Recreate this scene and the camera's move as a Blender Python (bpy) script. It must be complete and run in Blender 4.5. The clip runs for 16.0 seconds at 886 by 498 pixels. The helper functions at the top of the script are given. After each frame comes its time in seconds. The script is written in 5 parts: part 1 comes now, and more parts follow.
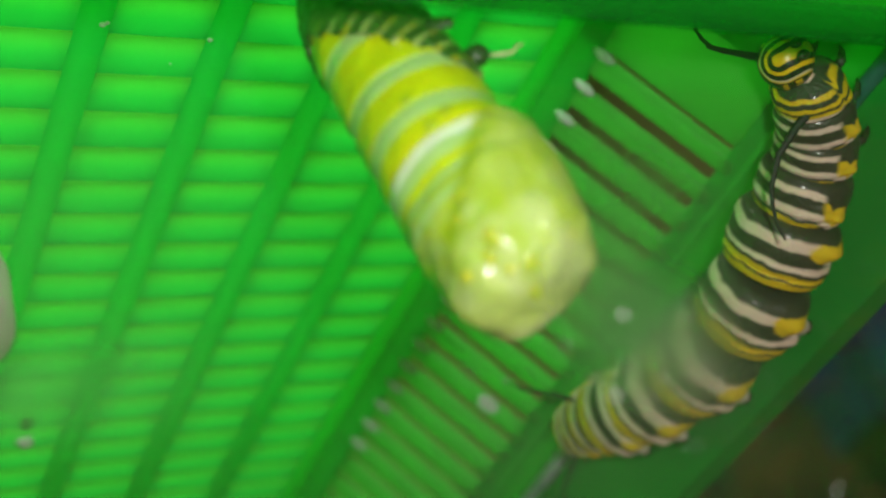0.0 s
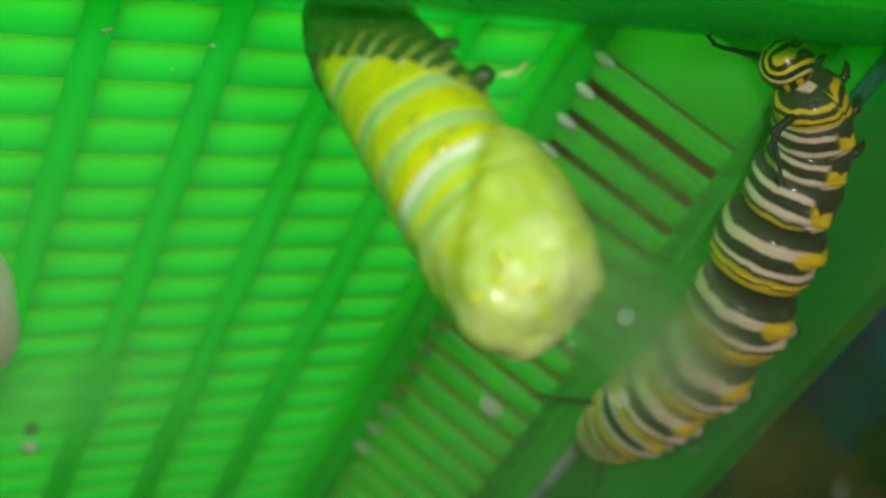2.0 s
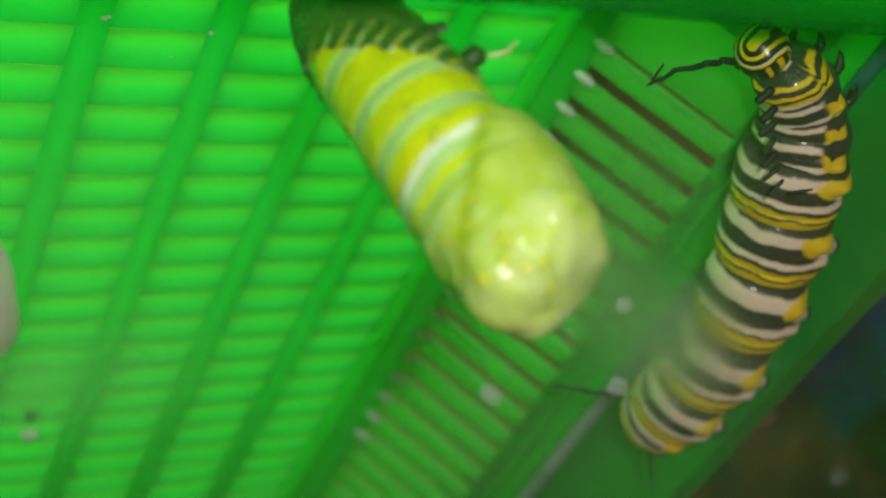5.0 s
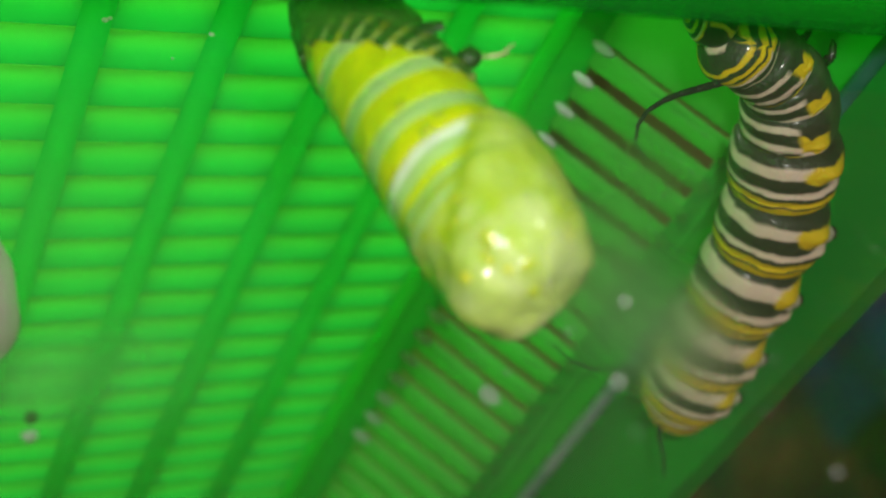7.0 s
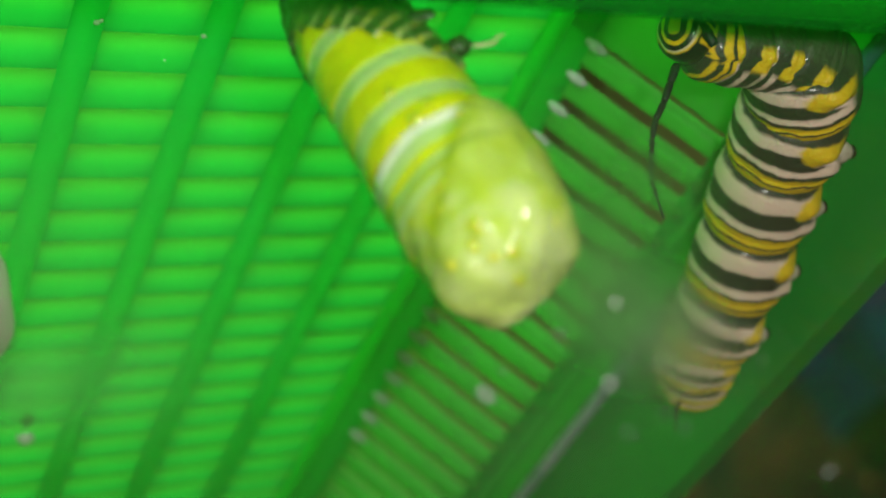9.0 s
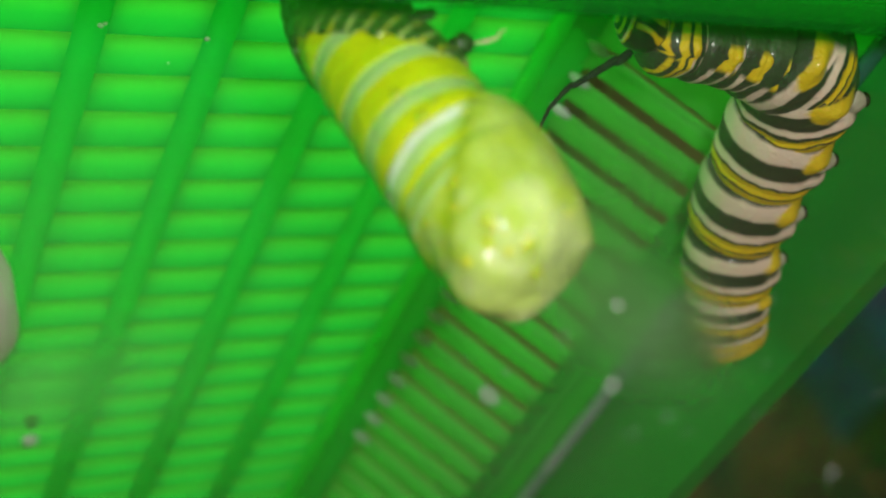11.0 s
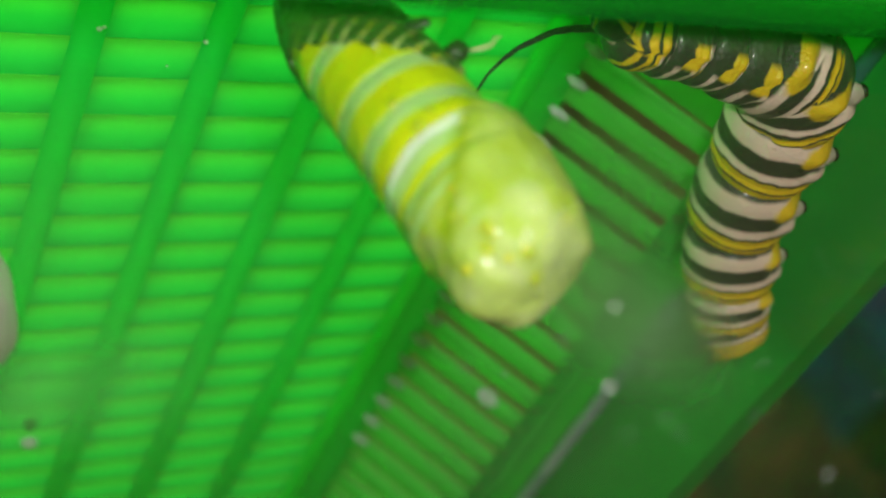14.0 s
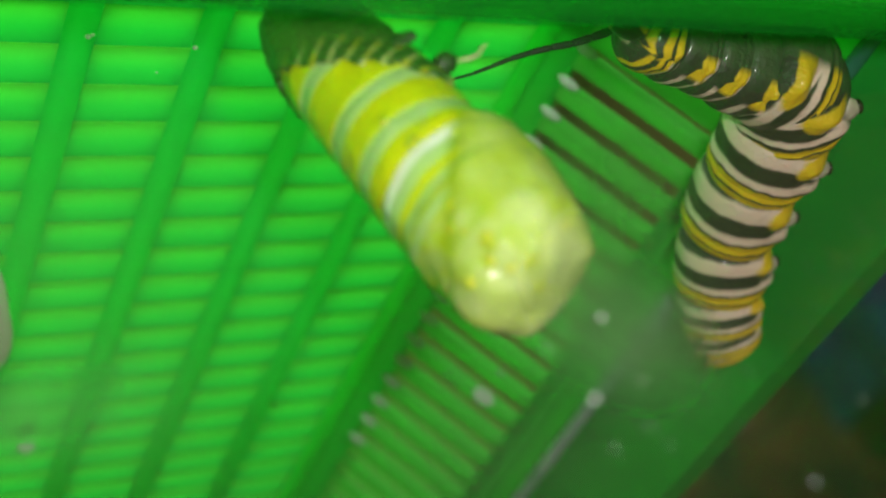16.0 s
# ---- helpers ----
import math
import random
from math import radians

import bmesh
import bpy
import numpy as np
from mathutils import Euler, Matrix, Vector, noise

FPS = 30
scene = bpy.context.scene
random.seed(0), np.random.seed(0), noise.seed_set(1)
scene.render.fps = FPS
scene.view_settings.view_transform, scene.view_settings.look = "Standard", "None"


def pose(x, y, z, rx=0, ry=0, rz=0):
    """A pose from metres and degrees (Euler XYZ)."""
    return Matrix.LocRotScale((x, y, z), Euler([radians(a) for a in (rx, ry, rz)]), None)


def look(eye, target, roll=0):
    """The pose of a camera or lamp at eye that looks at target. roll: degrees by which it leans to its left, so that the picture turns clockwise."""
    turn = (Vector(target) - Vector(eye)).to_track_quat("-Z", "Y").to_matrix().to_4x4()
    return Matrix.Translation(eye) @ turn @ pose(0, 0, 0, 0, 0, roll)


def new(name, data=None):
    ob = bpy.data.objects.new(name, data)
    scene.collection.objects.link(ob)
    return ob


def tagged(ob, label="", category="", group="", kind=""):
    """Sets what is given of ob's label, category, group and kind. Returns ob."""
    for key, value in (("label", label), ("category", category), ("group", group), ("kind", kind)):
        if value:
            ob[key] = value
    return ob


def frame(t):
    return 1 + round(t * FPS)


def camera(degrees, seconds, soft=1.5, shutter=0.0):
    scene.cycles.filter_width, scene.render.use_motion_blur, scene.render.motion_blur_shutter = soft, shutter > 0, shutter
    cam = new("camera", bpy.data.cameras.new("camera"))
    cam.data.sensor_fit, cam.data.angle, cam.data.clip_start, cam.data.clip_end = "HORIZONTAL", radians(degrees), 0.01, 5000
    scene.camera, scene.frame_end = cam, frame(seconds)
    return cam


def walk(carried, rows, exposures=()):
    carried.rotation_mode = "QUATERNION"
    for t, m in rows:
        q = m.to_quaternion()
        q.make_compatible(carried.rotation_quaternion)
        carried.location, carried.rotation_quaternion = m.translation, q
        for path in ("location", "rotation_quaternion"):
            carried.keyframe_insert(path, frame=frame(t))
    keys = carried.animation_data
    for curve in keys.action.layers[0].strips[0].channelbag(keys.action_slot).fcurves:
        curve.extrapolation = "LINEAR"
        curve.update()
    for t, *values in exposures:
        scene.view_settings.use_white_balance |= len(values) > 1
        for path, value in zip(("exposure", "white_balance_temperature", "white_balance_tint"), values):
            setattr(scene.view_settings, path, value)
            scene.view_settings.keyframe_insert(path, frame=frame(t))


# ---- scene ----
# ---- camera ----
cam = camera(35.49, 16.0, soft=1.9)
cam.data.dof.use_dof = True
cam.data.dof.focus_distance = 0.092
cam.data.dof.aperture_fstop = 29.0
walk(cam, [
    (0, pose(0.00038, 0.00083, 0.10061, 125.494, 20.124, -24.443)),
    (0.5, pose(0.00036, 0.00100, 0.10081, 125.670, 20.399, -24.548)),
    (1, pose(0.00026, 0.00093, 0.10074, 125.655, 20.332, -24.419)),
    (1.5, pose(0.00024, 0.00041, 0.10042, 125.372, 19.840, -24.529)),
    (2, pose(0.00009, 0.00063, 0.10053, 125.685, 20.363, -24.222)),
    (2.5, pose(0.00021, 0.00076, 0.10053, 125.312, 20.282, -24.208)),
    (3, pose(0.00011, 0.00084, 0.10071, 125.143, 20.626, -24.078)),
    (3.5, pose(0.00018, 0.00063, 0.10043, 125.218, 20.274, -24.191)),
    (4, pose(0.00022, 0.00066, 0.10053, 125.215, 20.256, -24.223)),
    (6.5, pose(0.00016, 0.00048, 0.10019, 125.253, 20.519, -24.105)),
    (7, pose(-0.00018, 0.00063, 0.10010, 125.372, 20.463, -24.263)),
    (7.5, pose(-0.00002, 0.00056, 0.10020, 125.402, 20.595, -24.191)),
    (8, pose(0.00021, 0.00058, 0.10032, 125.275, 20.673, -24.147)),
    (8.5, pose(0.00015, 0.00040, 0.10022, 125.302, 20.845, -24.017)),
    (9, pose(0.00011, 0.00037, 0.10019, 125.302, 20.843, -24.078)),
    (11.5, pose(0.00001, 0.00009, 0.10007, 125.435, 20.824, -23.871)),
    (12, pose(0.00003, 0.00005, 0.10005, 125.470, 20.923, -23.950)),
    (12.5, pose(0.00000, -0.00000, 0.09995, 125.474, 20.852, -24.046)),
    (13, pose(0.00000, 0.00000, 0.10000, 125.432, 20.892, -23.962)),
    (13.5, pose(-0.00004, 0.00001, 0.09998, 125.444, 20.881, -23.893)),
    (14, pose(-0.00008, -0.00005, 0.09995, 125.492, 20.903, -23.895)),
    (14.5, pose(-0.00004, -0.00004, 0.09992, 125.473, 20.881, -23.994)),
    (15, pose(0.00002, -0.00006, 0.09998, 125.453, 20.935, -24.051)),
    (15.5, pose(0.00001, -0.00009, 0.09996, 125.478, 20.932, -24.079)),
    (16, pose(0.00048, -0.00093, 0.10042, 125.234, 21.453, -23.444)),
], exposures=[(0.0, 0.0), (16.0, 0.0)])

# heights and distances of the tank and its lid (metres)
Z_FLANGE = 0.1576      # underside of the lid's flange
Z_DOME = 0.172         # underside of the raised slatted top
Z_SKIRT = 0.1449       # lower edge of the skirt
X_DOME = 0.0686        # edge of the slatted top
X_FOOT = 0.0787        # foot of the sloping vent wall
X_SKIRT = 0.0842       # inner face of the side skirt
Y_SKIRT = 0.0366       # inner face of the front skirt
Y_FRONT = 0.0522       # front edge of the slatted top
Y_BACK = 0.152
Y_END = 0.168
ROW, RIB = 0.00376, 0.0096

# ---- world and light ----
world = bpy.data.worlds.new("world")
scene.world = world
world.use_nodes = True
world.node_tree.nodes["Background"].inputs["Color"].default_value = (0.5, 0.48, 0.45, 1)
world.node_tree.nodes["Background"].inputs["Strength"].default_value = 0.05


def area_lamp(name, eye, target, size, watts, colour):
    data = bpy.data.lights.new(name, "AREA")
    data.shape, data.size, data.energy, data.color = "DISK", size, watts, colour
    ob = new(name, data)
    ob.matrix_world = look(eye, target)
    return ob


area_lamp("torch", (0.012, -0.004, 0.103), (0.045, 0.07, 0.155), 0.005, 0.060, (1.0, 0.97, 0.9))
# two unseen lights, added to glow the lid from above and fill the room
area_lamp("unseen_lid_light", (0.006, -0.012, 0.33), (0.016, 0.05, 0.17), 0.16, 1.14, (1.0, 0.97, 0.88))
area_lamp("unseen_room_fill", (-0.35, 0.2, 1.85), (0.0, 0.1, 0.15), 0.5, 22.0, (1.0, 0.93, 0.84))


# ---- materials ----
def material(name):
    m = bpy.data.materials.new(name)
    m.use_nodes = True
    n = m.node_tree.nodes
    return m, n, m.node_tree.links, n["Principled BSDF"], n["Material Output"]


def node(n, kind, **inputs):
    made = n.new("ShaderNode" + kind)
    for key, value in inputs.items():
        made.inputs[key.replace("_", " ")].default_value = value
    return made


def math_node(n, l, op, a, b=None, clamp=False):
    m = n.new("ShaderNodeMath")
    m.operation, m.use_clamp = op, clamp
    for i, v in enumerate((a, b)):
        if v is None:
            continue
        if isinstance(v, (int, float)):
            m.inputs[i].default_value = v
        else:
            l.new(v, m.inputs[i])
    return m.outputs[0]


def mix_colour(n, l, fac, a, b, blend="MIX"):
    m = n.new("ShaderNodeMix")
    m.data_type, m.blend_type = "RGBA", blend
    for key, v in (("Factor", fac), ("A", a), ("B", b)):
        s = [i for i in m.inputs if i.name == key and i.type == ("VALUE" if key == "Factor" else "RGBA")][0]
        if isinstance(v, (int, float)):
            s.default_value = v
        elif isinstance(v, tuple):
            s.default_value = (*v, 1)
        else:
            l.new(v, s)
    return [o for o in m.outputs if o.type == "RGBA"][0]


def ramp(n, l, value, stops, interpolation="LINEAR"):
    r = n.new("ShaderNodeValToRGB")
    r.color_ramp.interpolation = interpolation
    while len(r.color_ramp.elements) < len(stops):
        r.color_ramp.elements.new(0.5)
    for e, (at, c) in zip(r.color_ramp.elements, stops):
        e.position, e.color = at, (*c, 1)
    l.new(value, r.inputs[0])
    return r.outputs[0]


def noise_node(n, l, scale, detail=3.0, vector=None, rough=0.55):
    x = node(n, "TexNoise", Scale=scale, Detail=detail, Roughness=rough)
    if vector is None:
        vector = n.new("ShaderNodeTexCoord").outputs["Object"]
    l.new(vector, x.inputs["Vector"])
    return x.outputs[0]


def relief(n, l, p, height, strength, distance):
    b = node(n, "Bump", Strength=strength, Distance=distance)
    l.new(height, b.inputs["Height"])
    l.new(b.outputs[0], p.inputs["Normal"])


def plastic(name, colour, deep, rough, through_light, clear=0.0, shine=0.5):
    """Moulded green plastic that lets some light through."""
    m, n, l, p, out = material(name)
    geo = n.new("ShaderNodeNewGeometry").outputs["Position"]
    big = noise_node(n, l, 45.0, 3.0, geo)
    fine = noise_node(n, l, 900.0, 4.0, geo)
    tone = mix_colour(n, l, ramp(n, l, big, [(0.3, (0, 0, 0)), (0.7, (1, 1, 1))]), colour, deep)
    l.new(tone, p.inputs["Base Color"])
    l.new(math_node(n, l, "MULTIPLY_ADD", fine, 0.25), p.inputs["Roughness"])
    p.inputs["Roughness"].links[0].from_node.inputs[2].default_value = rough - 0.12
    p.inputs["Specular IOR Level"].default_value = shine
    relief(n, l, p, fine, 0.12, 0.0003)
    tl = n.new("ShaderNodeBsdfTranslucent")
    l.new(tone, tl.inputs["Color"])
    mix = n.new("ShaderNodeMixShader")
    mix.inputs[0].default_value = through_light
    l.new(p.outputs[0], mix.inputs[1])
    l.new(tl.outputs[0], mix.inputs[2])
    last = mix
    if clear:
        tr = node(n, "BsdfTransparent", Color=(0.10, 0.70, 0.12, 1))
        last = n.new("ShaderNodeMixShader")
        last.inputs[0].default_value = clear
        l.new(mix.outputs[0], last.inputs[1])
        l.new(tr.outputs[0], last.inputs[2])
    l.new(last.outputs[0], out.inputs["Surface"])
    return m


# the lid is one plastic; these tones also paint lit and shaded parts
GREEN = plastic("green_plastic", (0.110, 0.68, 0.130), (0.125, 0.63, 0.140), 0.6, 0.78, shine=0.12)
GREEN_RIB = plastic("thick_green_plastic", (0.028, 0.66, 0.120), (0.033, 0.61, 0.125), 0.6, 0.75, shine=0.12)
GREEN_EDGE = plastic("green_edge_plastic", (0.026, 0.68, 0.080), (0.030, 0.62, 0.085), 0.5, 0.76, shine=0.15)
GREEN_VENT = plastic("green_vent_plastic", (0.150, 0.74, 0.120), (0.160, 0.68, 0.125), 0.38, 0.74, shine=0.4)
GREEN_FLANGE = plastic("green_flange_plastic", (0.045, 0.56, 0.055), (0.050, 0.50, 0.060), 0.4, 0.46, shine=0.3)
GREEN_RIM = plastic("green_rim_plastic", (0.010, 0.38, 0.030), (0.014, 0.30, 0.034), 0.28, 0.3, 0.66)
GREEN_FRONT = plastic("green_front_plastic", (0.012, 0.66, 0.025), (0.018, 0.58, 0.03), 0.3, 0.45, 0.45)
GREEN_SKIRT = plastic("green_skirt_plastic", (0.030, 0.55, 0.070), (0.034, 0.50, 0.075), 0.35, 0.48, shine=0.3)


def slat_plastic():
    """Deep green slat plastic, with light along the lip painted in as paler colour."""
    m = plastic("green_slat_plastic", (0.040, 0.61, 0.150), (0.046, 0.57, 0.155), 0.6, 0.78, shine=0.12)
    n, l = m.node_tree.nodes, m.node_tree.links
    # lip weight of the light painted into the colour
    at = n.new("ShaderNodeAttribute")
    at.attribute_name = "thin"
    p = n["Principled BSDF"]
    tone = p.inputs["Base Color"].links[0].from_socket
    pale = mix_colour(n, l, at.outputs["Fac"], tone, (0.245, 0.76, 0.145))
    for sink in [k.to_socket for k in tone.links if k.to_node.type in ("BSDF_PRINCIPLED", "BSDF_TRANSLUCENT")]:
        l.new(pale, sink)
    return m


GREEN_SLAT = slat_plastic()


def clear_plastic(name, smears):
    """Clear moulded plastic, smeared and fogged where the smears say (centre, size, amount)."""
    m, n, l, p, out = material(name)
    geo = n.new("ShaderNodeNewGeometry").outputs["Position"]
    tr = node(n, "BsdfTransparent", Color=(0.97, 0.98, 0.97, 1))
    gl = node(n, "BsdfGlossy", Color=(1, 1, 1, 1), Roughness=0.06)
    face = node(n, "LayerWeight", Blend=0.5).outputs["Facing"]
    shine = math_node(n, l, "ADD", math_node(n, l, "MULTIPLY", math_node(n, l, "POWER", face, 5.0), 0.6), 0.025)
    mix = n.new("ShaderNodeMixShader")
    l.new(shine, mix.inputs[0])
    l.new(tr.outputs[0], mix.inputs[1])
    l.new(gl.outputs[0], mix.inputs[2])
    total = None
    for (x, y, z), (sx, sz), amount in smears:
        mp = node(n, "Mapping")
        mp.vector_type = "POINT"
        mp.inputs["Location"].default_value = (-x / sx, -y / 0.05, -z / sz)
        mp.inputs["Scale"].default_value = (1 / sx, 1 / 0.05, 1 / sz)
        l.new(geo, mp.inputs["Vector"])
        gr = n.new("ShaderNodeTexGradient")
        gr.gradient_type = "QUADRATIC_SPHERE"
        l.new(mp.outputs[0], gr.inputs["Vector"])
        one = math_node(n, l, "MULTIPLY", gr.outputs["Fac"], amount)
        total = one if total is None else math_node(n, l, "ADD", total, one)
    if total is not None:
        # even film over the whole panel, veiling haze painted in besides the smears
        total = math_node(n, l, "ADD", total, 0.035)
        streak = noise_node(n, l, 260.0, 5.0, geo, 0.65)
        soft = noise_node(n, l, 70.0, 2.0, geo)
        total = math_node(n, l, "MULTIPLY", total, math_node(n, l, "ADD", math_node(n, l, "MULTIPLY", streak, 0.7), math_node(n, l, "MULTIPLY", soft, 1.1)), True)
        # the thick of the smear is wavy and blurs what lies behind it
        wavy = node(n, "BsdfRefraction", Color=(0.97, 0.98, 0.95, 1), Roughness=0.9, IOR=1.012)
        blur = n.new("ShaderNodeMixShader")
        l.new(math_node(n, l, "SUBTRACT", math_node(n, l, "MULTIPLY", total, 4.0), 0.35, True), blur.inputs[0])
        l.new(mix.outputs[0], blur.inputs[1])
        l.new(wavy.outputs[0], blur.inputs[2])
        mix = blur
        fog = n.new("ShaderNodeMixShader")
        film_d = node(n, "BsdfDiffuse", Color=(0.098, 0.178, 0.076, 1))
        film_t = node(n, "BsdfTranslucent", Color=(0.098, 0.178, 0.076, 1))
        film_mix = n.new("ShaderNodeMixShader")
        film_mix.inputs[0].default_value = 0.5
        l.new(film_d.outputs[0], film_mix.inputs[1])
        l.new(film_t.outputs[0], film_mix.inputs[2])
        l.new(total, fog.inputs[0])
        l.new(mix.outputs[0], fog.inputs[1])
        l.new(film_mix.outputs[0], fog.inputs[2])
        mix = fog
    l.new(mix.outputs[0], out.inputs["Surface"])
    return m


CLEAR = clear_plastic("clear_plastic", [])
CLEAR_FRONT = clear_plastic("smeared_clear_plastic", [
    ((0.0388, 0.0376, 0.1262), (0.0078, 0.0054), 0.46),
    ((0.0378, 0.0376, 0.1296), (0.0072, 0.0068), 0.33),
    ((0.0430, 0.0376, 0.1350), (0.0110, 0.0090), 0.14),
    ((0.0139, 0.0376, 0.1340), (0.0125, 0.0130), 0.08),
    # broad one that paints haze over the upper part to lift the darks
    ((0.0450, 0.0376, 0.1430), (0.0220, 0.0130), 0.07),
    ((0.0150, 0.0376, 0.1265), (0.0060, 0.0045), 0.12),
    ((0.0118, 0.0376, 0.1260), (0.0040, 0.0028), 0.20),
    ((0.0310, 0.0376, 0.1215), (0.0110, 0.0060), 0.08),
    ((0.0390, 0.0376, 0.1215), (0.0090, 0.0050), 0.04),
])


def simple(name, colour, other, rough, scale, bump=0.2, distance=0.0004, metallic=0.0, coat=0.0, edge=(0.35, 0.65)):
    m, n, l, p, out = material(name)
    a = noise_node(n, l, scale, 4.0)
    b = noise_node(n, l, scale * 7, 3.0)
    l.new(mix_colour(n, l, ramp(n, l, a, [(edge[0], (0, 0, 0)), (edge[1], (1, 1, 1))]), colour, other), p.inputs["Base Color"])
    p.inputs["Roughness"].default_value, p.inputs["Metallic"].default_value = rough, metallic
    p.inputs["Coat Weight"].default_value = coat
    relief(n, l, p, b, bump, distance)
    return m


# one clear rim in two tones, as it looks lit and shaded
RIM_LIT = simple("clear_rim_lit", (0.42, 0.45, 0.50), (0.08, 0.24, 0.17), 0.3, 130.0)
RIM_SHADED = simple("clear_rim_shaded", (0.06, 0.20, 0.16), (0.02, 0.12, 0.08), 0.2, 260.0, coat=0.5)
# white that stands in for glare at the slot ends
GLARE_WHITE = simple("whitish_glare", (0.85, 0.83, 0.88), (0.55, 0.62, 0.57), 0.3, 500.0)
FROTH = simple("whitish_froth", (0.97, 0.97, 1.0), (0.85, 0.88, 0.86), 0.12, 1500.0, 0.6, 0.0003, coat=1.0)
FROTH.node_tree.nodes["Principled BSDF"].inputs["Coat IOR"].default_value = 2.2
CREAM = plastic("cream_tissue", (0.97, 0.93, 0.86), (0.95, 0.89, 0.80), 0.8, 0.12, shine=0.2)
DARK_SKIN = simple("dark_glossy_cuticle", (0.012, 0.016, 0.010), (0.03, 0.035, 0.015), 0.22, 900.0, 0.3, 0.0002, coat=0.4)
OLD_CUTICLE = simple("dark_green_cuticle", (0.014, 0.055, 0.012), (0.03, 0.075, 0.015), 0.25, 900.0, 0.4, 0.0003, coat=0.6)
FILAMENT = simple("matt_black_filament", (0.006, 0.014, 0.008), (0.012, 0.022, 0.012), 0.6, 700.0)
COPPER = simple("copper_glint", (0.50, 0.17, 0.09), (0.40, 0.14, 0.08), 0.25, 40.0, metallic=0.9)
THREAD = simple("pale_silk", (0.75, 0.68, 0.45), (0.6, 0.5, 0.3), 0.5, 900.0)
WALL_PAINT = simple("room_paint", (0.50, 0.48, 0.17), (0.42, 0.40, 0.14), 0.9, 2.0, 0.1)
TABLE_WOOD = simple("table_wood", (0.10, 0.06, 0.035), (0.06, 0.035, 0.02), 0.5, 12.0, 0.2, 0.001)
BROWN_BOARD = simple("dark_brown_board", (0.085, 0.030, 0.010), (0.003, 0.003, 0.002), 0.7, 30.0, 0.4, 0.004, edge=(0.38, 0.60))
BLUE_CLOTH = simple("dark_blue_cloth", (0.003, 0.038, 0.15), (0.003, 0.015, 0.05), 0.95, 14.0, 0.5, 0.003)


for dull in (BROWN_BOARD, BLUE_CLOTH, WALL_PAINT):
    dull.node_tree.nodes["Principled BSDF"].inputs["Specular IOR Level"].default_value = 0.12


def drop_material():
    m, n, l, p, out = material("water")
    p.inputs["Base Color"].default_value = (0.95, 0.97, 0.95, 1)
    p.inputs["Roughness"].default_value, p.inputs["IOR"].default_value = 0.03, 1.33
    p.inputs["Transmission Weight"].default_value = 0.85
    return m


WATER = drop_material()


def wet_material():
    m, n, l, p, out = material("wet_skin")
    tint = noise_node(n, l, 900.0, 2.0)
    l.new(mix_colour(n, l, tint, (0.52, 0.63, 0.012), (0.55, 0.65, 0.05)), p.inputs["Base Color"])
    p.inputs["Roughness"].default_value, p.inputs["Specular IOR Level"].default_value = 0.15, 0.8
    p.inputs["Subsurface Weight"].default_value, p.inputs["Subsurface Scale"].default_value = 0.5, 0.001
    p.inputs["Coat Weight"].default_value, p.inputs["Coat Roughness"].default_value = 1.0, 0.10
    p.inputs["Coat IOR"].default_value = 1.8
    return m


WET = wet_material()


